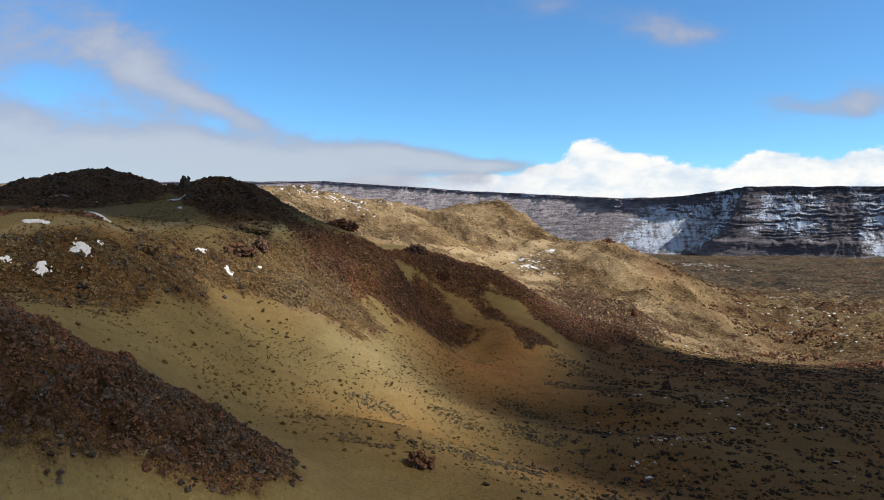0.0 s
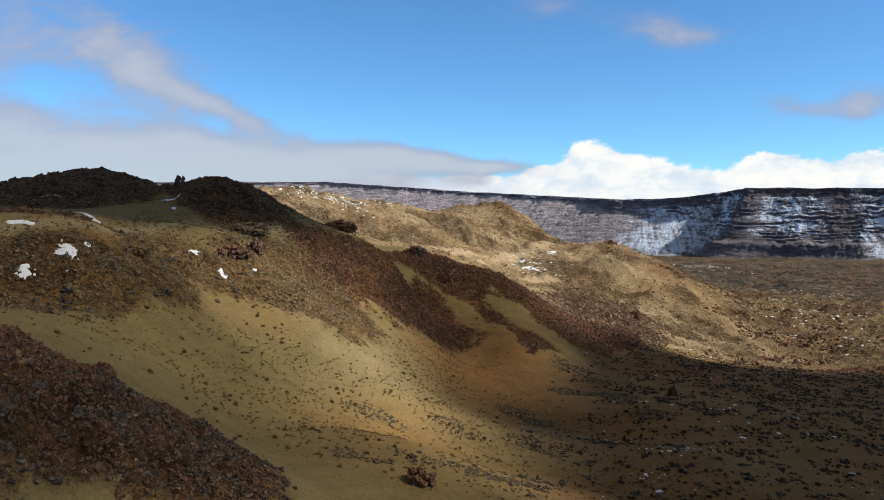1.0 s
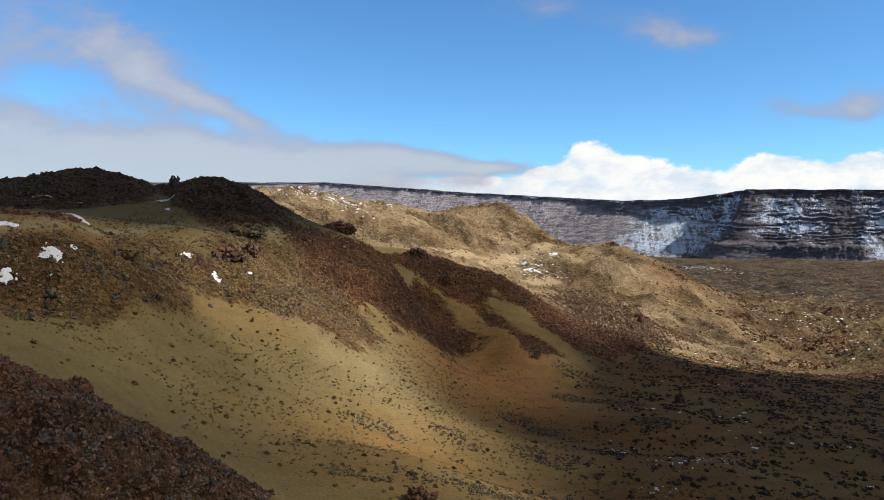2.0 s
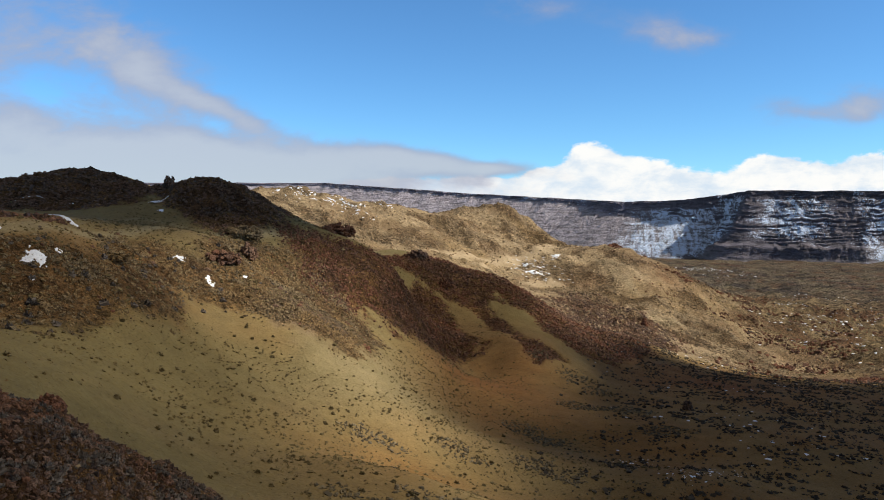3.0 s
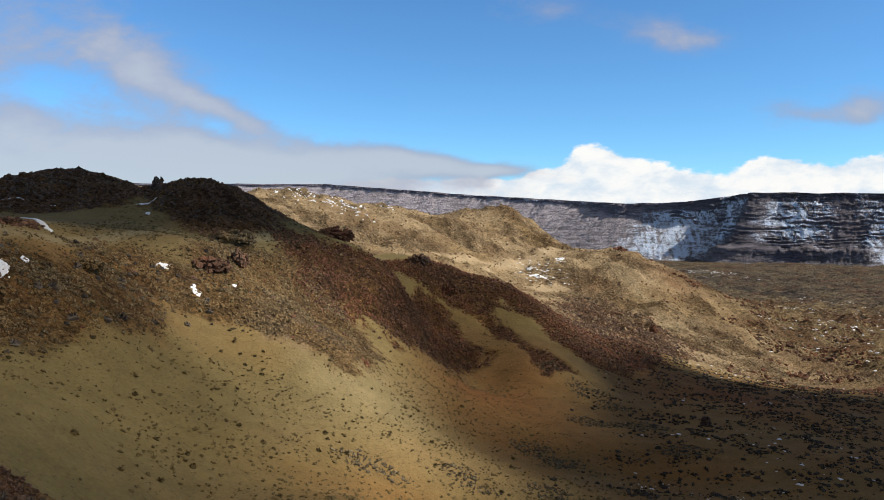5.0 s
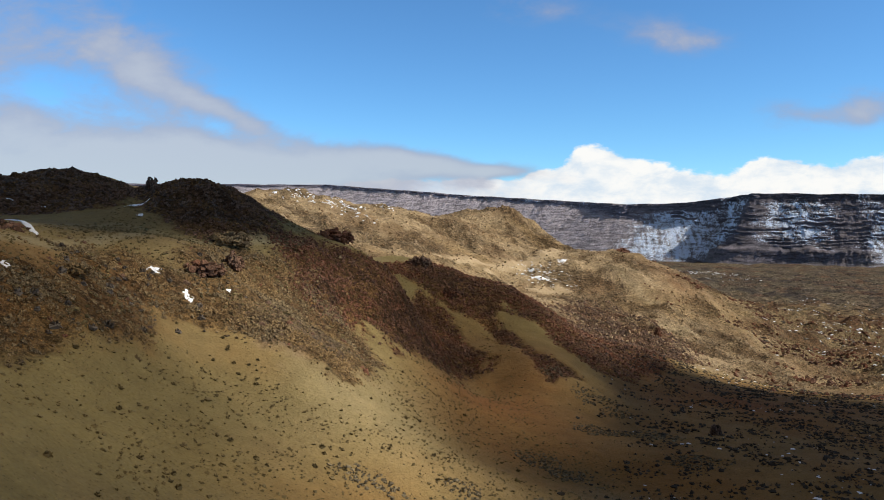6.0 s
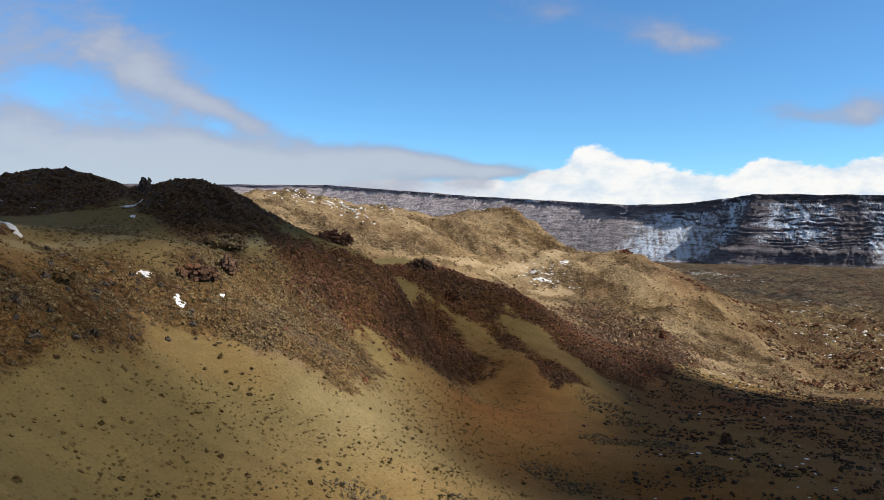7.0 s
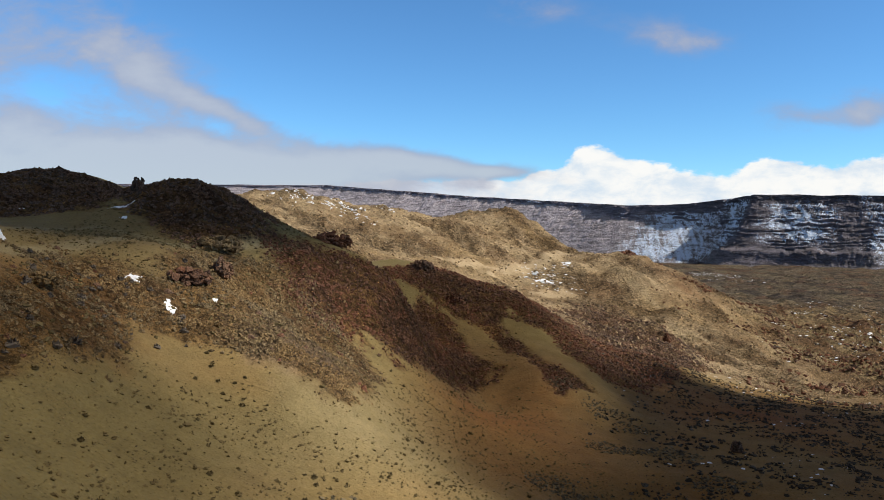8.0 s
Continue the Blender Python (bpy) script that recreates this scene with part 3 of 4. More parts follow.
def build_wall():
    line = np.array(WALL_LINE, float)
    reach = np.concatenate([[0], np.cumsum(np.hypot(*np.diff(line[:, :2], axis=0).T))])
    fine_lo, fine_hi = reach[2], reach[14]
    s = np.concatenate([np.linspace(0, fine_lo, 60)[:-1], np.linspace(fine_lo, fine_hi, 760), np.linspace(fine_hi, reach[-1], 60)[1:]])
    px, py, top, foot = (np.interp(s, reach, line[:, c]) for c in range(4))
    dx, dy = np.gradient(np.interp(s, reach, line[:, 0]), s), np.gradient(py, s)
    dx, dy = (np.convolve(np.pad(d, 20, "edge"), np.ones(41) / 41, "valid") for d in (dx, dy))
    ln = np.hypot(dx, dy)
    out_x, out_y = dy / ln, -dx / ln
    rows = 120
    v = np.linspace(0, 1.0, rows)
    sv, vv = np.meshgrid(s, v)
    tops = top + 5 * fbm(s, s * 0, 130, 4)
    z = foot - 14 + (tops - foot + 14) * vv
    # scree below, cliff bands with ledges above
    scree_at = np.interp(s, reach, (0.9, 0.9, 0.95, 0.95, 0.95, 0.92, 0.74, 0.62, 0.56, 0.22, 0.05, 0.05, 0.07, 0.40, 0.3, 0.3, 0.3, 0.3))
    scree_at = scree_at + 0.08 * fbm(s, s * 0, 110, 4, 0.6, 3.0)
    scree = step(0.03, -0.03, vv - scree_at)
    bed = z + 12 * fbm(sv, vv * 0, 200, 4) + 9 * fbm(sv, z * 0.5, 70, 4, 0.6)
    beat = np.mod(bed / 15.0 + 0.55 * np.sin(bed / 33.0) + 0.2 * np.sin(bed / 11.0), 1.0)
    broken = step(-0.15, 0.35, fbm(sv, z * 2.6, 85, 5, 0.7, 16.0)) * (1 - scree)
    face = step(0.30, 0.38, beat) * broken
    foot_cliff = np.interp(s, [reach[9] - 20, reach[9] + 20, reach[13] - 60, reach[13] - 10], [0, 1, 1, 0]) * step(0.27, 0.22, vv + 0.06 * fbm(sv, vv * 0, 60, 4, 0.6))
    face = np.maximum(face, foot_cliff)
    cot = scree * 1.70 + (1 - scree) * 0.72
    cot = np.where(vv > 0.93, 0.2, cot)
    drop = (tops - foot + 14) / (rows - 1)
    outward = np.flip(np.cumsum(np.flip(cot * drop, 0), 0), 0)
    outward = outward * np.interp(s, reach, (1, 1, 0.8, 0.8, 0.8, 0.85, 0.85, 0.85, 0.8, 0.8, 0.9, 0.9, 0.9, 0.8, 0.8, 1, 1, 1))
    # ledges and risers of the lava beds
    terrace = np.where(beat < 0.34, 1 - 2 * beat / 0.34, -1 + 2 * (beat - 0.34) / 0.66)
    box = np.ones(61) / 61
    outward = np.stack([np.convolve(np.pad(row, 30, "edge"), box, "valid") for row in outward])
    outward = outward + 5.0 * terrace * broken * (1 - foot_cliff) + 26 * foot_cliff * np.clip(vv / 0.27, 0, 1) + 3.5 * np.maximum(face, 0.3) * (crags(sv, z * 0.25, 13, 3, 19.0) - 0.7)
    gully = fbm(sv, z * 0.7, 130, 5, 0.55, 6.0)
    fluting = crags(sv + 40 * fbm(sv, z, 70, 3), z, 38, 4, 8.0) - 0.8
    calm = np.interp(s, [reach[9] - 30, reach[9] + 60, reach[14]], [1.0, 0.45, 0.45])
    shift = calm * (15 * gully + (1 + 4 * (1 - scree)) * fluting) * step(0, 0.12, vv) + 4 * fbm(sv, z, 20, 4, 0.6)
    buttress = 24 * np.exp(-np.abs((sv - reach[10] - 15) / 45) ** 3) * (1 - 0.5 * vv)
    outward = outward + shift + buttress
    x = px + out_x * outward
    y = py + out_y * outward
    # a cap that leads back from the rim
    cap = []
    for far, drop in ((40, 1), (160, -3), (500, -12), (1200, -40)):
        cap.append(np.stack([x[-1] - out_x * far, y[-1] - out_y * far, z[-1] + drop], -1))
    body = np.stack([x, y, z], -1)
    full = np.concatenate([body, np.array(cap)], 0)
    me = grid_mesh("caldera_wall", full.reshape(-1, 3), full.shape[0], full.shape[1])
    # bare rock with haze in its colour, a darker rim, and snow
    ledge = np.clip((1 - face) * (1 - scree) + scree, 0, 1)
    cold = np.zeros_like(sv)
    for mid, half, lo, hi in ((0.5 * (reach[6] + reach[8]) + 55, 205, 0.04, 0.90), (reach[11] + 10, 120, 0.30, 0.93), (reach[13] + 50, 150, 0.0, 0.95),
                              (reach[8] + 40, 75, 0.0, 0.97)):
        cold = np.maximum(cold, np.exp(-np.abs((sv - mid) / half) ** 4) * step(lo - 0.15, lo + 0.15, vv) * step(hi + 0.05, hi - 0.1, vv))
    snowy = cold * (0.16 + 0.44 * ledge - 0.25 * foot_cliff + 0.26 * fbm(sv + 190 * vv, vv * 22, 12, 4, 0.7) + 0.25 * fbm(sv, z, 45, 3, 0.6, 3.0))
    snowy = np.maximum(snowy, 0.42 * (1 - face) * (1 - scree) * step(0.05, 0.4, fbm(sv, vv * 300, 130, 4, 0.5, 5.0)))
    snowy = np.concatenate([snowy, np.full((4, len(s)), 0.1)], 0)
    shade = 0.5 + 0.5 * np.clip(fbm(sv, vv * 500, 120, 4), -1, 1)
    # the bluish dark end puts haze and shade into the rock colour
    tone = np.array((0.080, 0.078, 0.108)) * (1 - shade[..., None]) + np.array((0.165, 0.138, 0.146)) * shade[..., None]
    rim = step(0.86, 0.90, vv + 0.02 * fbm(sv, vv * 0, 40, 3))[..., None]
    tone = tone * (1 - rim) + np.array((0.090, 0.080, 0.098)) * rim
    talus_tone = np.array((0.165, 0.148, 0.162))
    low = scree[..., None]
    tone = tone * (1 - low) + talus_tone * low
    # far left stretch lightened in its colour to pass for sunlit
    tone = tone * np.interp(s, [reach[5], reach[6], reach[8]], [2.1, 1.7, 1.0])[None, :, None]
    tone = np.concatenate([tone, np.full((4, len(s), 3), 0.12)], 0)
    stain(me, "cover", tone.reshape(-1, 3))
    at = me.attributes.new("snowy", "FLOAT", "POINT")
    at.data.foreach_set("value", snowy.astype(np.float32).ravel())
    me.materials.append(CLIFF)
    tagged(new("caldera_wall", me), "distant banded lava cliff with old snow on ledges", "cliff", kind="structure")


build_wall()

# ---------------------------------------------------------------- clouds overhead, out of sight, that shade the slopes
def cloud(spot, rx, ry, material, seed):
    bm = bmesh.new()
    bmesh.ops.create_icosphere(bm, subdivisions=5, radius=1.0)
    off = Vector((seed * 7.3, seed * 3.1, seed * 1.7))
    for vert in bm.verts:
        p = vert.co.copy()
        lump = noise.fractal(p * 2.4 + off, 0.9, 2.1, 5) * 0.28
        flat_base = 0.35 if p.z < 0 else 1.0
        vert.co = Vector((p.x * rx * (1 + lump), p.y * ry * (1 + lump), p.z * 0.35 * min(rx, ry) * flat_base * (1 + 1.4 * lump)))
    me = bpy.data.meshes.new("cloud")
    bm.to_mesh(me)
    bm.free()
    me.polygons.foreach_set("use_smooth", [True] * len(me.polygons))
    me.materials.append(material)
    ob = new("cloud", me)
    ob.matrix_world = Matrix.Translation(Vector(spot) + SUN_DIR * 1500)
    tagged(ob, "white drifting fair-weather cloud over the slopes", "cloud", "clouds", "structure")


for k, (spot, rx, ry, material) in enumerate((
        ((260, 100, 12), 202, 152, CLOUD), ((-95, 228, 62), 92, 70, CLOUD), ((18, 250, 34), 46, 44, HAZE), ((-76, 37, 48), 60, 31, CLOUD),
        ((-62, 154, 54), 24, 26, HAZE), ((117, 198, 14), 67, 68, CLOUD), ((-38, 109, 41), 40, 37, HAZE),
        ((24, 184, 26), 20, 42, HAZE), ((-6, 76, 30), 42, 22, HAZE))):
    cloud(spot, rx, ry, material, k + 1)

# ---------------------------------------------------------------- scatter
def ground_z(x, y):
    """The height of the ground sheet itself."""
    i = np.clip(np.searchsorted(GROUND_Y, y) - 1, 0, len(GROUND_Y) - 2)
    j = np.clip(np.searchsorted(GROUND_X, x) - 1, 0, len(GROUND_X) - 2)
    u = (x - GROUND_X[j]) / (GROUND_X[j + 1] - GROUND_X[j])
    v = (y - GROUND_Y[i]) / (GROUND_Y[i + 1] - GROUND_Y[i])
    g = GROUND_Z
    return (g[i, j] * (1 - u) + g[i, j + 1] * u) * (1 - v) + (g[i + 1, j] * (1 - u) + g[i + 1, j + 1] * u) * v


def rock_shape(seed, points=15, flat=0.75):
    """An angular lump of lava: corner points and triangles."""
    rng = np.random.RandomState(seed)
    k = np.arange(points) + 0.5
    lift, turn = 1 - 2 * k / points, 2.399963 * k + rng.uniform(0, 6)
    flat_r = np.sqrt(1 - lift * lift)
    p = np.stack([flat_r * np.cos(turn), flat_r * np.sin(turn), lift], 1) + rng.normal(0, 0.22, (points, 3))
    p *= rng.uniform(0.72, 1.0, (points, 1))
    p *= (1.0, rng.uniform(0.65, 1.0), flat * rng.uniform(0.7, 1.15))
    bm = bmesh.new()
    for q in p:
        bm.verts.new(q * 0.62)
    hull = bmesh.ops.convex_hull(bm, input=bm.verts[:])
    loose = [v for v in bm.verts if not v.link_faces]
    bmesh.ops.delete(bm, geom=loose, context="VERTS")
    bmesh.ops.triangulate(bm, faces=bm.faces[:])
    bm.verts.index_update()
    verts = np.array([v.co[:] for v in bm.verts])
    faces = np.array([[v.index for v in f.verts] for f in bm.faces])
    bm.free()
    return verts, faces


def twig_shape(seed, blades, spread=0.5, tall=0.75):
    """A cushion of stiff twigs and leaf tufts about one metre across."""
    rng = np.random.RandomState(seed)
    core, hull = rock_shape(900 + seed, 8, 0.8)
    verts = list(core * (1.7 * spread, 1.7 * spread, 1.6 * spread * tall) + (0, 0, 0.2 * spread))
    faces = [tuple(f) for f in hull]
    for _ in range(blades):
        a, up = rng.uniform(0, 2 * math.pi), rng.uniform(0.05, 1.0)
        r = spread * math.sqrt(1 - up * up * 0.85) * rng.uniform(0.55, 1.05)
        tip = np.array((math.cos(a) * r, math.sin(a) * r, tall * spread * 1.5 * up * rng.uniform(0.7, 1.1)))
        root = tip * rng.uniform(0.3, 0.65) * (1, 1, 0.7)
        side = rng.normal(size=3)
        side -= side.dot(tip) * tip / max(tip.dot(tip), 1e-3)
        side *= rng.uniform(0.06, 0.13) / max(np.linalg.norm(side), 1e-3)
        k = len(verts)
        verts += [root - side * 0.4, (root + tip) / 2 + side, tip, (root + tip) / 2 - side]
        faces += [(k, k + 1, k + 2), (k, k + 2, k + 3)]
    return np.array(verts), np.array(faces)


def tri_mesh(name, verts, faces, material):
    me = bpy.data.meshes.new(name)
    me.vertices.add(len(verts))
    me.vertices.foreach_set("co", verts.astype(np.float32).ravel())
    me.loops.add(faces.size)
    me.loops.foreach_set("vertex_index", faces.astype(np.int32).ravel())
    me.polygons.add(len(faces))
    me.polygons.foreach_set("loop_start", np.arange(0, faces.size, 3, dtype=np.int32))
    me.update(calc_edges=True)
    me.polygons.foreach_set("use_smooth", np.zeros(len(faces), bool))
    me.materials.append(material)
    return me


def turns(n, rng, tilt):
    """Random turns about the upright, with some tilt."""
    a, b, c = rng.uniform(0, 2 * math.pi, n), rng.normal(0, tilt, n), rng.normal(0, tilt, n)
    m = np.zeros((n, 3, 3))
    ca, sa = np.cos(a), np.sin(a)
    z = np.zeros((n, 3, 3))
    z[:, 0, 0], z[:, 0, 1], z[:, 1, 0], z[:, 1, 1], z[:, 2, 2] = ca, -sa, sa, ca, 1
    x = np.zeros((n, 3, 3))
    x[:, 0, 0], x[:, 1, 1], x[:, 1, 2], x[:, 2, 1], x[:, 2, 2] = 1, np.cos(b), -np.sin(b), np.sin(b), np.cos(b)
    y = np.zeros((n, 3, 3))
    y[:, 1, 1], y[:, 0, 0], y[:, 0, 2], y[:, 2, 0], y[:, 2, 2] = 1, np.cos(c), np.sin(c), -np.sin(c), np.cos(c)
    return z @ x @ y


def strew(name, shapes, x, y, size, sink, tilt, material, label, category, seed=5):
    """Many small things, joined into one object of stuff."""
    rng = np.random.RandomState(seed)
    z = ground_z(x, y)
    kind = rng.randint(0, len(shapes), len(x))
    vs, fs, count = [], [], 0
    for k, (v, f) in enumerate(shapes):
        pick = np.where(kind == k)[0]
        if not len(pick):
            continue
        m = turns(len(pick), rng, tilt)
        p = np.einsum("nij,vj->nvi", m, v) * size[pick][:, None, None]
        p += np.stack([x[pick], y[pick], z[pick] + sink * size[pick]], -1)[:, None]
        vs.append(p.reshape(-1, 3))
        fs.append((f[None] + (np.arange(len(pick)) * len(v))[:, None, None] + count).reshape(-1, 3))
        count += len(pick) * len(v)
    me = tri_mesh(name, np.concatenate(vs), np.concatenate(fs), material)
    return tagged(new(name, me), label, category, kind="stuff")


def sample(n, x0, x1, y0, y1, chance, seed):
    """Places drawn in a rectangle of the plan with the given chance."""
    rng = np.random.RandomState(seed)
    x, y = rng.uniform(x0, x1, n), rng.uniform(y0, y1, n)
    keep = rng.uniform(0, 1, n) < chance(x, y)
    return x[keep], y[keep]


def sizes(n, small, large, power, seed):
    return small + (large - small) * np.random.RandomState(seed).uniform(0, 1, n) ** power


ROCKS = [rock_shape(k, 9 + k % 3) for k in range(16)]
CHIPS = [rock_shape(220 + k, 7, 0.8) for k in range(14)]
SLABS = [rock_shape(40 + k, 9, 0.55) for k in range(8)]
TWIGS = [twig_shape(k, 6) for k in range(10)]
SPRIGS = [twig_shape(60 + k, 3) for k in range(8)]
BUSHES = [twig_shape(30 + k, 70, 0.52, 0.8) for k in range(6)]


def in_spur(x, y):
    return inside(x, y, NEAR_SPUR, 0.8, 1.5, 6)


def build_stones():
    def lay(name, n, box, chance, small, large, power, material, label, seed, shapes=ROCKS, sink=0.05):
        x, y = sample(n, *box, chance, seed)
        strew(name, shapes, x, y, sizes(len(x), small, large, power, seed + 1), sink, 0.5, material, label, "rocks", seed)

    lay("spur_rubble", 46000, (-58, -5, 42, 82), lambda x, y: in_spur(x, y), 0.08, 0.62, 2.6, ROCK_SPUR,
        "broken red-brown lava blocks covering a spur", 101)
    lay("spur_gravel", 2500, (-50, 0, 42, 90), lambda x, y: 0.6 * inside(x, y, NEAR_SPUR, 5, 3, 6) * (1 - in_spur(x, y)), 0.1, 0.4, 2.5,
        ROCK_TAN, "loose tan stones fallen from a lava spur", 103)
    lay("slope_rubble", 160000, (-72, 4, 96, 214), lambda x, y: inside(x, y, BROWN_SLOPE, 3.5, 7, 14) * (0.15 + 0.85 * step(-0.2, 0.4, fbm(x, y, 9, 4, 0.6))),
        0.16, 1.0, 4.0, ROCK_TAN, "tan and orange lava rubble on a slope", 105, SLABS[:4] + CHIPS)
    lay("tongue_rubble", 40000, (-30, 50, 180, 272), lambda x, y: np.maximum(inside(x, y, TONGUE, 2.5, 5, 12), 0.8 * inside(x, y, RIB, 1.5, 3, 9)), 0.22, 1.15, 3.4, ROCK_RED,
        "dark red lava blocks in a tongue of debris", 107, CHIPS)
    lay("crest_rubble", 30000, (-20, 96, 222, 312), lambda x, y: 0.9 * inside(x, y, CREST, 2.5, 6, 14), 0.3, 1.5, 3.2, ROCK_RED,
        "red-brown lava rubble along a ridge crest", 109, CHIPS)
    lay("hill_rubble", 28000, (-130, -22, 190, 295), lambda x, y: np.maximum(inside(x, y, HILL_WEST, 2.5, 5, 12), inside(x, y, HILL_EAST, 2.5, 5, 12)),
        0.25, 1.25, 2.8, ROCK_DARK, "dark lava blocks heaped on a rugged hill", 111, CHIPS)
    lay("knob_rubble", 900, (-80, -50, 135, 165), lambda x, y: inside(x, y, KNOB_WEST, 2, 3, 8), 0.4, 1.8, 2.5, ROCK_RED,
        "reddish lava blocks on a low knob", 113)
    lay("far_rubble", 52000, (-160, 300, 318, 800), lambda x, y: step(315, 345, y + 0.15 * x) * np.maximum(0.15 + 0.6 * rockiness(x, y), 1.6 * inside(x, y, MIDFOOT, 6, 14, 24)) * step(0.15, 0.5, (x + 160) / (y * 0.5)),
        0.4, 2.2, 3.2, ROCK_SAND, "sunlit tan lava rubble on rolling hills", 115, CHIPS)
    lay("foot_rubble", 20000, (68, 146, 284, 416), lambda x, y: inside(x, y, MIDFOOT, 6, 14, 24), 0.3, 1.6, 3.2, ROCK_DARK,
        "dark brown lava rubble below a tan hill", 116, CHIPS)
    lay("plain_rubble", 44000, (120, 420, 260, 700), lambda x, y: step(120, 200, x - 0.1 * (y - 300)) * step(0.0, 0.3, fbm(x, y, 50, 4, 0.6, 21.0)),
        0.5, 3.0, 2.8, ROCK_RED, "rust-coloured lava rubble on the caldera floor", 117, CHIPS)
    lay("ash_pebbles", 11000, (-60, 60, 40, 240), lambda x, y: (1 - rockiness(x, y)) * step(-0.2, 0.5, fbm(x, y, 22, 4, 0.5, 14.0)),
        0.08, 0.32, 3.0, ROCK_TAN, "small pale stones on volcanic ash", 119, CHIPS)


def build_scrub():
    def lay(name, n, box, chance, small, large, power, material, label, seed, shapes=TWIGS):
        x, y = sample(n, *box, chance, seed)
        strew(name, shapes, x, y, sizes(len(x), small, large, power, seed + 1), -0.05, 0.15, material, label, "shrubs", seed)

    def ash(x, y):
        """The bare ash slope below the brown band."""
        return (1 - rockiness(x, y)) * step(62, 30, x + 0.15 * (y - 150)) * step(82, 95, y + 0.3 * x)

    lay("ash_tufts", 44000, (-60, 60, 84, 275), lambda x, y: ash(x, y) * step(-0.55, 0.35, fbm(x, y, 18, 4, 0.5, 40.0)) * 0.62, 0.22, 0.8, 1.9,
        SHRUB_OLIVE, "low dark tufts dotted over ash", 201)
    lay("spur_tufts", 9000, (-50, 0, 44, 84), lambda x, y: (0.35 + 0.65 * step(-30, -16, x)) * inside(x, y, NEAR_SPUR, 1.6, 2.5, 6) * step(-0.3, 0.3, fbm(x, y, 5, 3, 0.5, 52.0)), 0.3, 0.95, 1.8, SHRUB_DUSK, "grey-purple twiggy shrubs among lava blocks", 203, BUSHES[:4])
    lay("slope_scrub", 9000, (-75, 5, 100, 225), lambda x, y: inside(x, y, BROWN_SLOPE, 5, 8, 14) * step(0.0, 0.5, fbm(x, y, 14, 3, 0.5, 9.0)),
        0.4, 1.3, 2.2, SHRUB_OLIVE, "dark low shrubs on stony ground", 205)
    lay("slope_bushes", 900, (-75, -20, 100, 175), lambda x, y: inside(x, y, BROWN_SLOPE, 5, 8, 14) * step(-0.1, 0.4, fbm(x, y, 12, 3, 0.5, 77.0)),
        0.6, 1.5, 2.0, SHRUB_DUSK, "dark rounded bushes between tan stones", 206, BUSHES)
    lay("plateau_scrub", 3500, (-110, -20, 125, 215), lambda x, y: 0.6 * step(-0.1, 0.4, fbm(x, y, 20, 3, 0.5, 2.0)) * (1 - along(x, y, ROAD, 2.4, 0.6)),
        0.3, 1.2, 2.2, SHRUB_OLIVE, "scattered dark shrubs on an ash plateau", 207)

    def valley(x, y):
        v = step(26, 55, x + 0.30 * (150 - y) + 8 * fbm(x, y, 30, 3)) * step(320, 285, y)
        return v * step(318, 262, y + 10 * fbm(x, y, 20, 3)) * (0.06 + 0.94 * step(0.02, 0.22, fbm(x, 1.6 * y, 9, 4, 0.6, 50.0) + 0.16 * step(60, 110, x)))

    lay("valley_scrub", 72000, (-5, 230, 62, 325), lambda x, y: valley(x, y) * step(0.78, 0.7, (x - 8) / y), 0.35, 1.5, 2.6, SHRUB_DARK, "dense grey-brown shrubs on a valley floor", 209)

    def clump(x, y):
        m = np.zeros_like(x)
        for cx, cy, rx, ry in ((44, 221, 4, 5), (52, 212, 7, 5), (57, 206, 6, 5), (48, 190, 8, 5), (30, 167, 7, 6), (34, 163, 6, 5), (26, 137, 5, 5), (30, 132, 6, 5),
                               (12, 134, 3.5, 4), (15, 131.5, 3, 3), (-2, 129, 5, 3), (2, 128, 4, 3), (-4, 92, 4, 3), (0, 90, 5, 2.5), (5, 93.5, 5, 3), (10, 94.5, 5, 3),
                               (14, 96, 4, 3), (19, 100, 4.5, 4), (-4, 79.5, 3, 1.5), (6.5, 83.5, 4, 2), (9.5, 81.5, 3, 2), (1, 82.5, 3, 1.5), (62, 171, 8, 6), (60, 190, 8, 6)):
            m = np.maximum(m, np.exp(-((x - cx) / (0.85 * rx)) ** 2 - ((y - cy) / (0.85 * ry)) ** 2))
        return step(0.30, 0.75, m + 0.45 * fbm(x, y, 6, 3))

    lay("clumped_scrub", 60000, (-15, 75, 90, 255), lambda x, y: 0.9 * clump(x, y), 0.3, 0.95, 1.8, SHRUB_GREY, "thick grey broom shrubs in patches", 211)
    lay("far_scrub", 11000, (-160, 420, 285, 800), lambda x, y: step(290, 330, y + 0.15 * x) * step(-0.3, 0.3, fbm(x, y, 40, 4, 0.55, 60.0)) * step(0.15, 0.5, (x + 160) / (y * 0.5)),
        0.5, 1.6, 2.2, SHRUB_OLIVE, "dark shrubs dotted over sunlit hills", 213, SPRIGS)
    lay("floor_scrub", 20000, (200, 1300, 400, 1700), lambda x, y: step(0.30, 0.36, x / y) * step(0.75, 0.7, x / y) * step(-0.3, 0.3, fbm(x, y, 90, 4, 0.6, 80.0)), 1.2, 4.6, 2.6, SHRUB_DARK,
        "distant dark scrub on the caldera floor", 215, SPRIGS)


build_stones()
build_scrub()


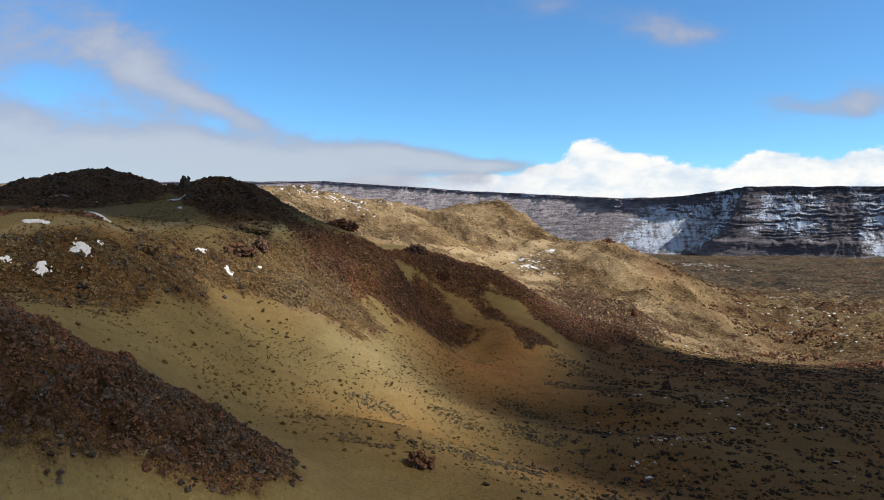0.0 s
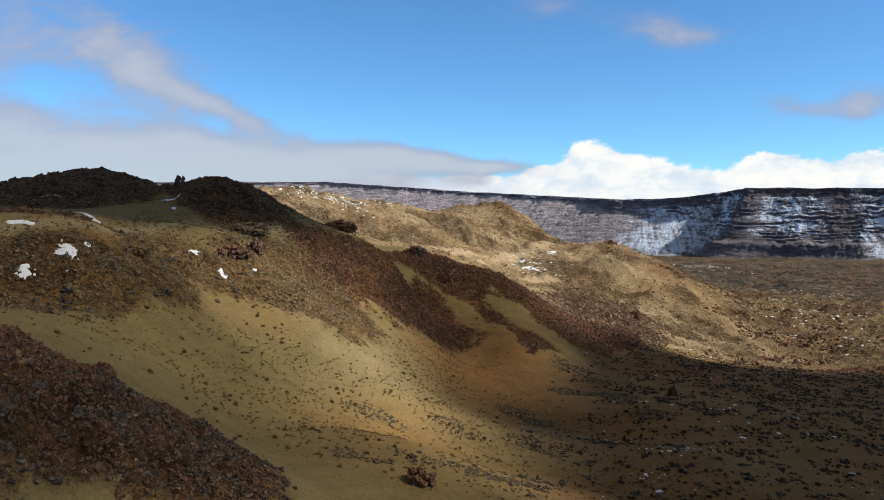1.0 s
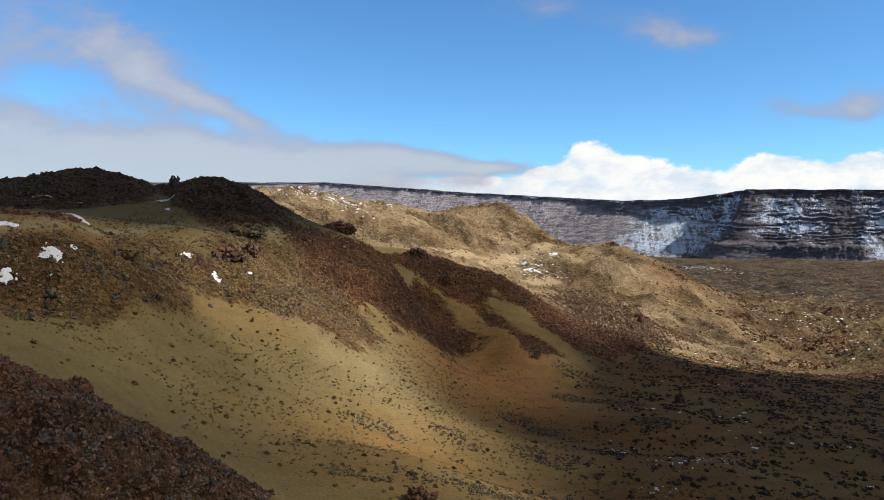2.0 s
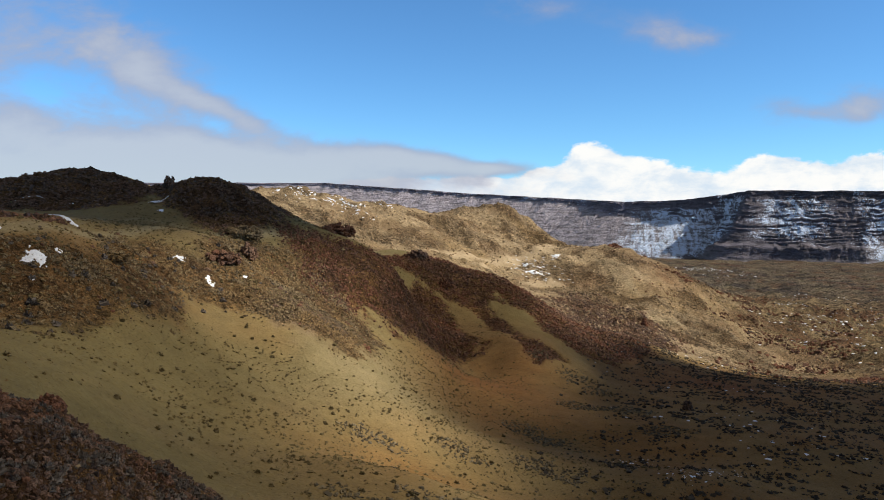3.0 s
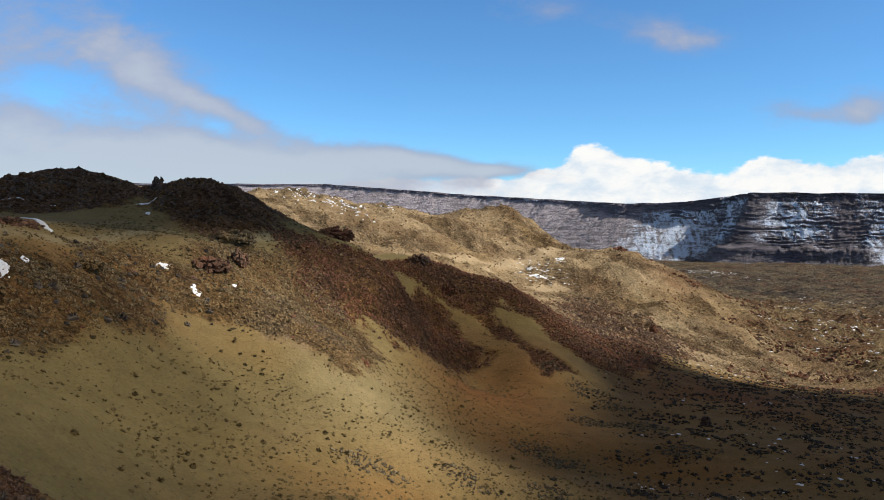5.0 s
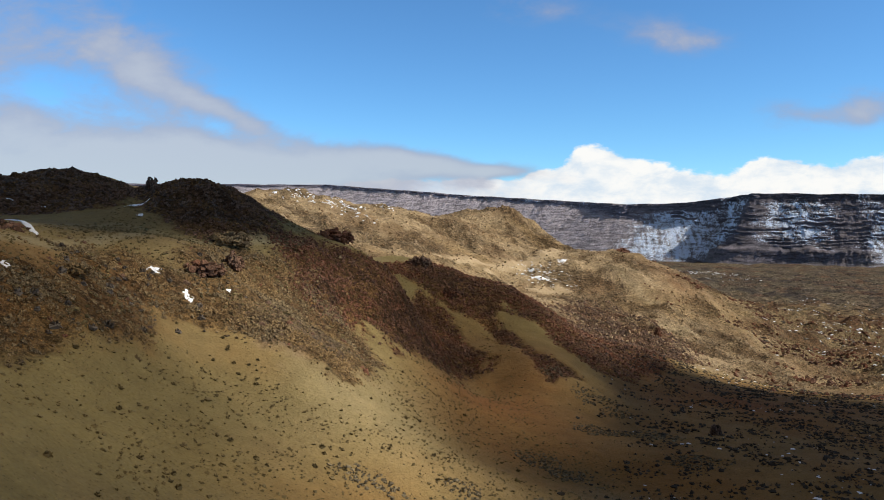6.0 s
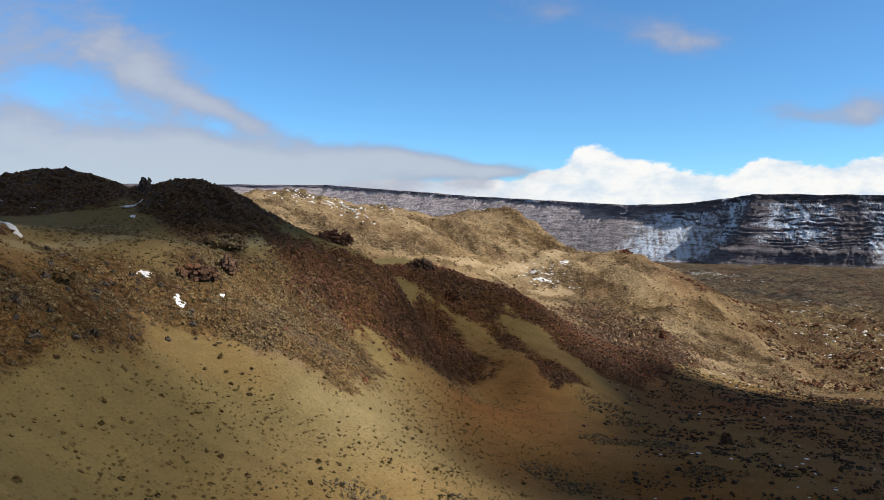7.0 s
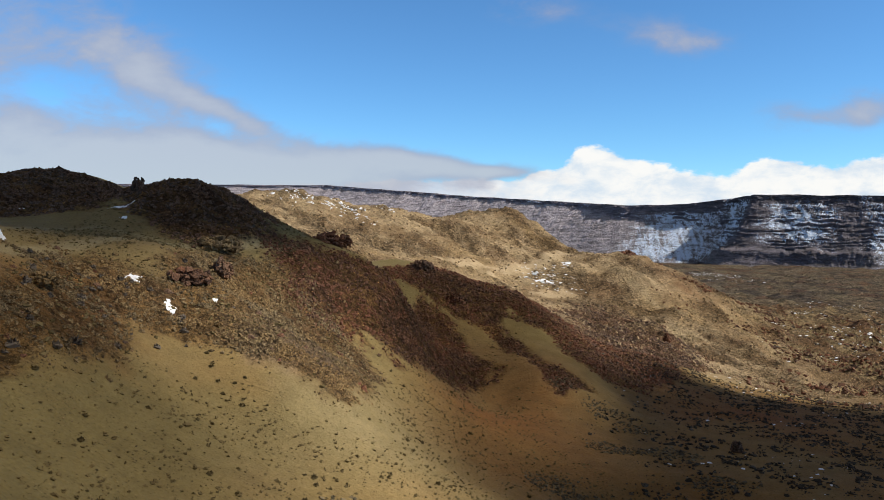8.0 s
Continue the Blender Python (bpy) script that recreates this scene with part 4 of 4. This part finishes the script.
# ---------------------------------------------------------------- single shrubs on the ash slope
def build_shrubs():
    meshes = [tri_mesh("shrub", *s, SHRUB_OLIVE) for s in BUSHES]
    x, y = sample(2600, -45, 24, 86, 200, lambda x, y: (1 - rockiness(x, y)) * step(40, 25, x) * step(-0.3, 0.5, fbm(x, y, 13, 3, 0.6, 19.0)), 301)
    x, y = x[:280], y[:280]
    s = sizes(len(x), 0.4, 1.05, 2.0, 302)
    z = ground_z(x, y)
    rng = np.random.RandomState(303)
    for k in range(len(x)):
        ob = new("shrub", meshes[k % len(meshes)])
        ob.matrix_world = pose(x[k], y[k], z[k] - 0.06, 0, 0, rng.uniform(0, 360)) @ Matrix.Diagonal((s[k], s[k], s[k] * 0.9, 1))
        tagged(ob, "dark olive cushion shrub on bare volcanic ash", "shrub", "shrubs on the ash slope")
    dark = [tri_mesh("bush", *s, SHRUB_DUSK) for s in BUSHES]
    for k, (bx, by, size) in enumerate(((-36.5, 134.0, 2.0), (-39.7, 125.6, 1.7), (-41.4, 113.8, 1.5), (-45.5, 116.5, 1.9), (-43.5, 110.5, 1.5), (-47.5, 121.0, 1.4), (-34.0, 141.0, 1.5), (-31.0, 147.5, 1.3))):
        ob = new("bush", dark[k % len(dark)])
        ob.matrix_world = pose(bx, by, float(ground_z(np.array([bx]), np.array([by]))[0]) - 0.1, 0, 0, 53 * k) @ Matrix.Diagonal((size, size, 0.9 * size, 1))
        tagged(ob, "dark rounded bush at the foot of tan rubble", "bush", "bushes at the foot of the rubble")


build_shrubs()


# ---------------------------------------------------------------- boulders and crags
BLOCKS = [rock_shape(300 + k, 13, 0.9 + 0.05 * (k % 5)) for k in range(12)]


def crag(name, seed, lumps, material, wide, tall, x, y, size, turn, label):
    """A crag of angular lava blocks wedged together, each a part of its own."""
    rng = np.random.RandomState(seed)
    z = float(ground_z(np.array([x]), np.array([y]))[0])
    base = tagged(new(name), label, "rock")
    base.matrix_world = pose(x, y, z - 0.10 * size, 0, 0, turn)
    for k in range(int(62 * lumps)):
        key = (material.name, k % 12)
        if key not in BLOCK_MESHES:
            BLOCK_MESHES[key] = tri_mesh("block", *BLOCKS[k % 12], material)
        a, r = rng.uniform(0, 2 * math.pi), 0.42 * math.sqrt(rng.uniform(0, 1))
        top = math.sqrt(max(0.05, 1 - (r / 0.5) ** 2))
        s = (0.07 + 0.19 * rng.uniform(0, 1) ** 1.8) * size
        ob = new("block", BLOCK_MESHES[key])
        ob.parent = base
        ob.matrix_local = pose(math.cos(a) * r * wide * size, math.sin(a) * r * size, 0.72 * top * tall * size * rng.uniform(0.1, 1.0),
                               rng.uniform(-16, 16), rng.uniform(-16, 16), rng.uniform(0, 360)) @ Matrix.Diagonal((s * wide ** 0.5, s, s * max(0.9, tall), 1))
    return base


BLOCK_MESHES = {}


def stand(name, me, x, y, size, turn, label, category, group="", sink=0.12):
    ob = new(name, me)
    z = float(ground_z(np.array([x]), np.array([y]))[0])
    ob.matrix_world = pose(x, y, z - sink * size, 0, 0, turn) @ Matrix.Diagonal((size, size, size, 1))
    return tagged(ob, label, category, group)


def build_crags():
    crag("rock_spire", 1, 2.2, ROCK_DARK, 0.9, 1.5, -57.0, 222.0, 4.2, 20, "dark lava spire standing in a hill saddle")
    crag("rock_block", 2, 1.6, ROCK_DARK, 0.9, 1.1, -28.5, 178, 4.8, 35, "squared dark brown lava block with a shaded face")
    crag("rock_slab", 3, 1.8, ROCK_RED, 1.2, 1.0, 22, 269, 5.0, 10, "rust-red lava slab leaning on a ridge")
    crag("crag", 4, 2.6, ROCK_DARK, 1.5, 0.9, 12.5, 288, 6.0, 0, "dark crag on the crest of a ridge")
    crag("crag", 5, 2.6, ROCK_RED, 1.6, 0.8, -12, 228, 7.0, 15, "red-brown crag at the head of a debris tongue")
    crag("crag", 6, 2.4, ROCK_RED, 1.2, 0.7, -26, 76, 2.4, 60, "reddish crag on the crest of a lava spur")
    crag("crag", 7, 2.6, ROCK_RED, 1.5, 0.6, -32, 168, 6.0, 25, "orange-brown crag beside a snow patch")
    crag("rock_slab", 8, 1.9, ROCK_TAN, 1.7, 0.5, -44, 142, 4.2, -20, "overhanging tan lava slab on a slope")
    crag("crag", 9, 2.4, ROCK_TAN, 1.6, 0.6, -33, 196, 7.0, 10, "pale brown outcrop beside an ash plateau")
    crag("boulder", 10, 2.2, ROCK_DARK, 1.2, 0.9, 4.2, 87.0, 3.3, 0, "dark split boulder among grey shrubs")
    crag("rock_pillar", 11, 2.0, ROCK_RED, 0.7, 1.5, 121, 350, 4.2, 0, "short brown lava pillar on a hillside")
    crag("crag", 12, 2.4, ROCK_RED, 1.5, 0.8, 162, 532, 12.0, 0, "dark crag on top of a sunlit knoll")
    crag("boulder", 13, 2.0, ROCK_DARK, 0.9, 1.2, 76.5, 195, 3.2, 0, "dark upright boulder on the valley floor")
    shapes = [tri_mesh("boulder", *rock_shape(140 + k, 26, 0.8), (ROCK_RED, ROCK_TAN, ROCK_SPUR)[k % 3]) for k in range(9)]
    x, y = sample(1200, -45, -6, 46, 80, lambda x, y: 0.5 * in_spur(x, y), 401)
    s = sizes(len(x), 0.4, 1.0, 2.2, 402)
    for k in range(min(70, len(x))):
        stand("boulder", shapes[k % 9], x[k], y[k], s[k], k * 47, "weathered red-brown lava boulder on a spur", "rock", "boulders on the spur")
    x, y = sample(2000, -55, 24, 110, 250, lambda x, y: 0.5 * np.maximum(inside(x, y, BROWN_SLOPE, 4, 6, 14), inside(x, y, TONGUE, 3, 5, 12)), 403)
    s = sizes(len(x), 0.6, 1.5, 2.4, 404)
    for k in range(min(110, len(x))):
        stand("boulder", shapes[k % 9], x[k], y[k], s[k], k * 31, "angular lava boulder lodged in slope rubble", "rock", "boulders on the slope")


build_crags()


# ---------------------------------------------------------------- snow
def snow_patch(x, y, rx, ry, turn, seed, thick=0.16):
    """A ragged bed of old snow that follows the ground."""
    rx, ry = rx * 0.7, ry * 0.7
    n = max(16, min(64, int(2.6 * max(rx, ry) / 0.11)))
    u = np.linspace(-1.3, 1.3, n)
    gu, gv = np.meshgrid(u, u)
    c, s = math.cos(radians(turn)), math.sin(radians(turn))
    wx, wy = x + c * gu * rx - s * gv * ry, y + s * gu * rx + c * gv * ry
    edge = 0.90 - np.hypot(gu, gv) + 0.95 * fbm(wx, wy, max(0.85 * max(rx, ry), 0.6), 4, 0.58, seed * 3.7)
    z = ground_z(wx, wy) + np.where(edge > 0, thick * np.minimum(1, edge * 5) ** 0.5 + 0.03, -0.05)
    bm = bmesh.new()
    vs = [bm.verts.new(p) for p in np.stack([wx, wy, z], -1).reshape(-1, 3)]
    inner = edge > -0.06
    for i in range(n - 1):
        for j in range(n - 1):
            if inner[i, j] and inner[i + 1, j] and inner[i, j + 1] and inner[i + 1, j + 1]:
                bm.faces.new((vs[i * n + j], vs[i * n + j + 1], vs[(i + 1) * n + j + 1], vs[(i + 1) * n + j]))
    bmesh.ops.delete(bm, geom=[v for v in bm.verts if not v.link_faces], context="VERTS")
    me = bpy.data.meshes.new("snow_patch")
    bm.to_mesh(me)
    bm.free()
    me.polygons.foreach_set("use_smooth", [True] * len(me.polygons))
    me.materials.append(SNOW)
    tagged(new("snow_patch", me), "ragged patch of old white snow on stony ground", "snow", "snow patches")


for k, patch in enumerate((
        (-49.2, 126, 2.2, 2.4, 20), (-52, 118, 1.6, 1.7, 50), (-58, 119, 1.5, 1.7, 0), (-58.5, 129.6, 3.6, 1.0, 3), (-69, 177, 36, 1.0, -57.5),
        (-53.3, 200.7, 1.2, 1.3, 0), (-56, 208.3, 3.4, 1.6, 20), (-80, 212, 1.5, 0.8, 0), (-38.6, 161, 2.4, 2.0, -35), (-32.4, 158.5, 1.5, 2.2, 25),
        (-27, 165.5, 0.7, 0.8, 0), (-47.5, 121, 0.7, 0.6, 0), (-48, 131, 0.9, 0.8, 0), (50.5, 131, 1.0, 0.6, 15), (42.5, 120.8, 1.0, 0.6, 60),
        (42, 113.8, 1.3, 0.8, 30), (91, 456, 7, 9, 0), (88, 470, 3, 3, 0), (-80, 212, 4, 1.5, 30), (-92, 217, 5, 1.6, 15), (113, 494, 4, 5, 0), (3.4, 86.4, 0.7, 0.5, 20))):
    snow_patch(*patch, k + 1)


def build_flecks():
    """Small remains of snow between the shrubs."""
    flake = [rock_shape(70 + k, 9, 0.22) for k in range(8)]
    heaped = [rock_shape(80 + k, 8, 0.55) for k in range(8)]

    def lay(name, n, box, chance, small, large, power, label, seed, shapes=flake):
        x, y = sample(n, *box, chance, seed)
        strew(name, shapes, x, y, sizes(len(x), small, large, power, seed + 1), 0.06, 0.1, SNOW, label, "snow", seed)

    lay("snow_flecks", 4000, (20, 240, 80, 330), lambda x, y: 0.45 * step(30, 60, x + 0.2 * (150 - y)) * step(-0.05, 0.35, fbm(x, y, 24, 3, 0.5, 70.0)), 0.25, 1.3, 2.2,
        "small snow remains between valley shrubs", 501)
    def lace(x, y):
        m = np.zeros_like(x)
        for cx, cy, rx, ry in ((378, 648, 16, 12), (400, 722, 18, 14), (530, 925, 28, 26), (547, 861, 26, 18), (476, 733, 18, 12), (275, 459, 8, 10), (277, 445, 8, 9),
                               (290, 440, 10, 9), (265, 402, 10, 9), (354, 550, 14, 10), (249, 438, 7, 8), (238, 360, 7, 6), (300, 470, 12, 12)):
            m = np.maximum(m, np.exp(-((x - cx) / rx) ** 2 - ((y - cy) / ry) ** 2))
        return m * step(0.02, 0.25, fbm(x, y, 8, 3, 0.6, 61.0))

    lay("snow_flecks", 42000, (220, 600, 340, 970), lace, 0.6, 2.8, 2.0, "lace of old snow between lava blocks", 515, heaped)

    def hollows(x, y):
        m = np.zeros_like(x)
        for cx, cy, rx, ry in ((50, 131, 3.2, 2.2), (48, 152, 3.5, 3.0), (43, 121, 2.4, 1.6), (42, 114, 1.6, 1.0), (52, 134, 3.0, 2.0), (58, 140, 5, 3)):
            m = np.maximum(m, np.exp(-((x - cx) / rx) ** 2 - ((y - cy) / ry) ** 2))
        return m * step(-0.05, 0.2, fbm(x, y, 2.0, 3, 0.6, 41.0))

    lay("snow_flecks", 6000, (36, 70, 108, 162), hollows, 0.12, 0.55, 2.0, "thin broken snow lying between valley shrubs", 517)
    lay("snow_flecks", 7000, (190, 480, 360, 800), lambda x, y: step(0.0, 0.25, fbm(x, y, 60, 3, 0.5, 33.0)) * step(180, 230, x - 0.1 * (y - 400)), 0.4, 2.4, 2.2,
        "thin snow remains on the caldera floor", 503)
    def brow(x, y):
        m = np.zeros_like(x)
        for cx, cy, rx, ry in ((-52, 471, 13, 9), (-38, 476, 9, 8), (-27, 489, 12, 10), (-13, 472, 7, 6), (4, 526, 9, 9), (-66, 470, 8, 6)):
            m = np.maximum(m, np.exp(-((x - cx) / rx) ** 2 - ((y - cy) / ry) ** 2))
        return m * step(-0.05, 0.2, fbm(x, y, 7, 3, 0.6, 31.0))

    lay("snow_flecks", 13000, (-110, 30, 440, 560), brow, 0.4, 2.2, 2.0,
        "thin snow remains on a tan hill", 505, heaped)
    lay("snow_flecks", 900, (30, 110, 600, 720), lambda x, y: np.exp(-((x - 55) / 22) ** 2 - ((y - 670) / 40) ** 2), 0.8, 4.0, 2.0,
        "thin snow remains on a hill brow", 507)
    lay("snow_flecks", 2200, (620, 860, 1350, 1850), lambda x, y: np.maximum(np.exp(-((x - 755) / 40) ** 2 - ((y - 1690) / 90) ** 2), 0.6 * np.exp(-((x - 700) / 40) ** 2 - ((y - 1450) / 45) ** 2)), 1.2, 6.0, 2.0,
        "wind-drifted snow remains far out on the plain", 513)
    lay("snow_flecks", 1100, (60, 130, 440, 540), lambda x, y: np.exp(-((x - 95) / 14) ** 2 - ((y - 468) / 22) ** 2), 0.6, 2.6, 2.0,
        "snow remains beside a dirt track", 509)
    lay("snow_flecks", 500, (-110, -40, 196, 260), lambda x, y: 0.8 * step(0.15, 0.35, fbm(x, y, 14, 3, 0.5, 5.0)) * step(212, 200, y + 0.2 * x + 24), 0.4, 1.5, 2.0,
        "snow remains between dark blocks", 511, heaped)


build_flecks()
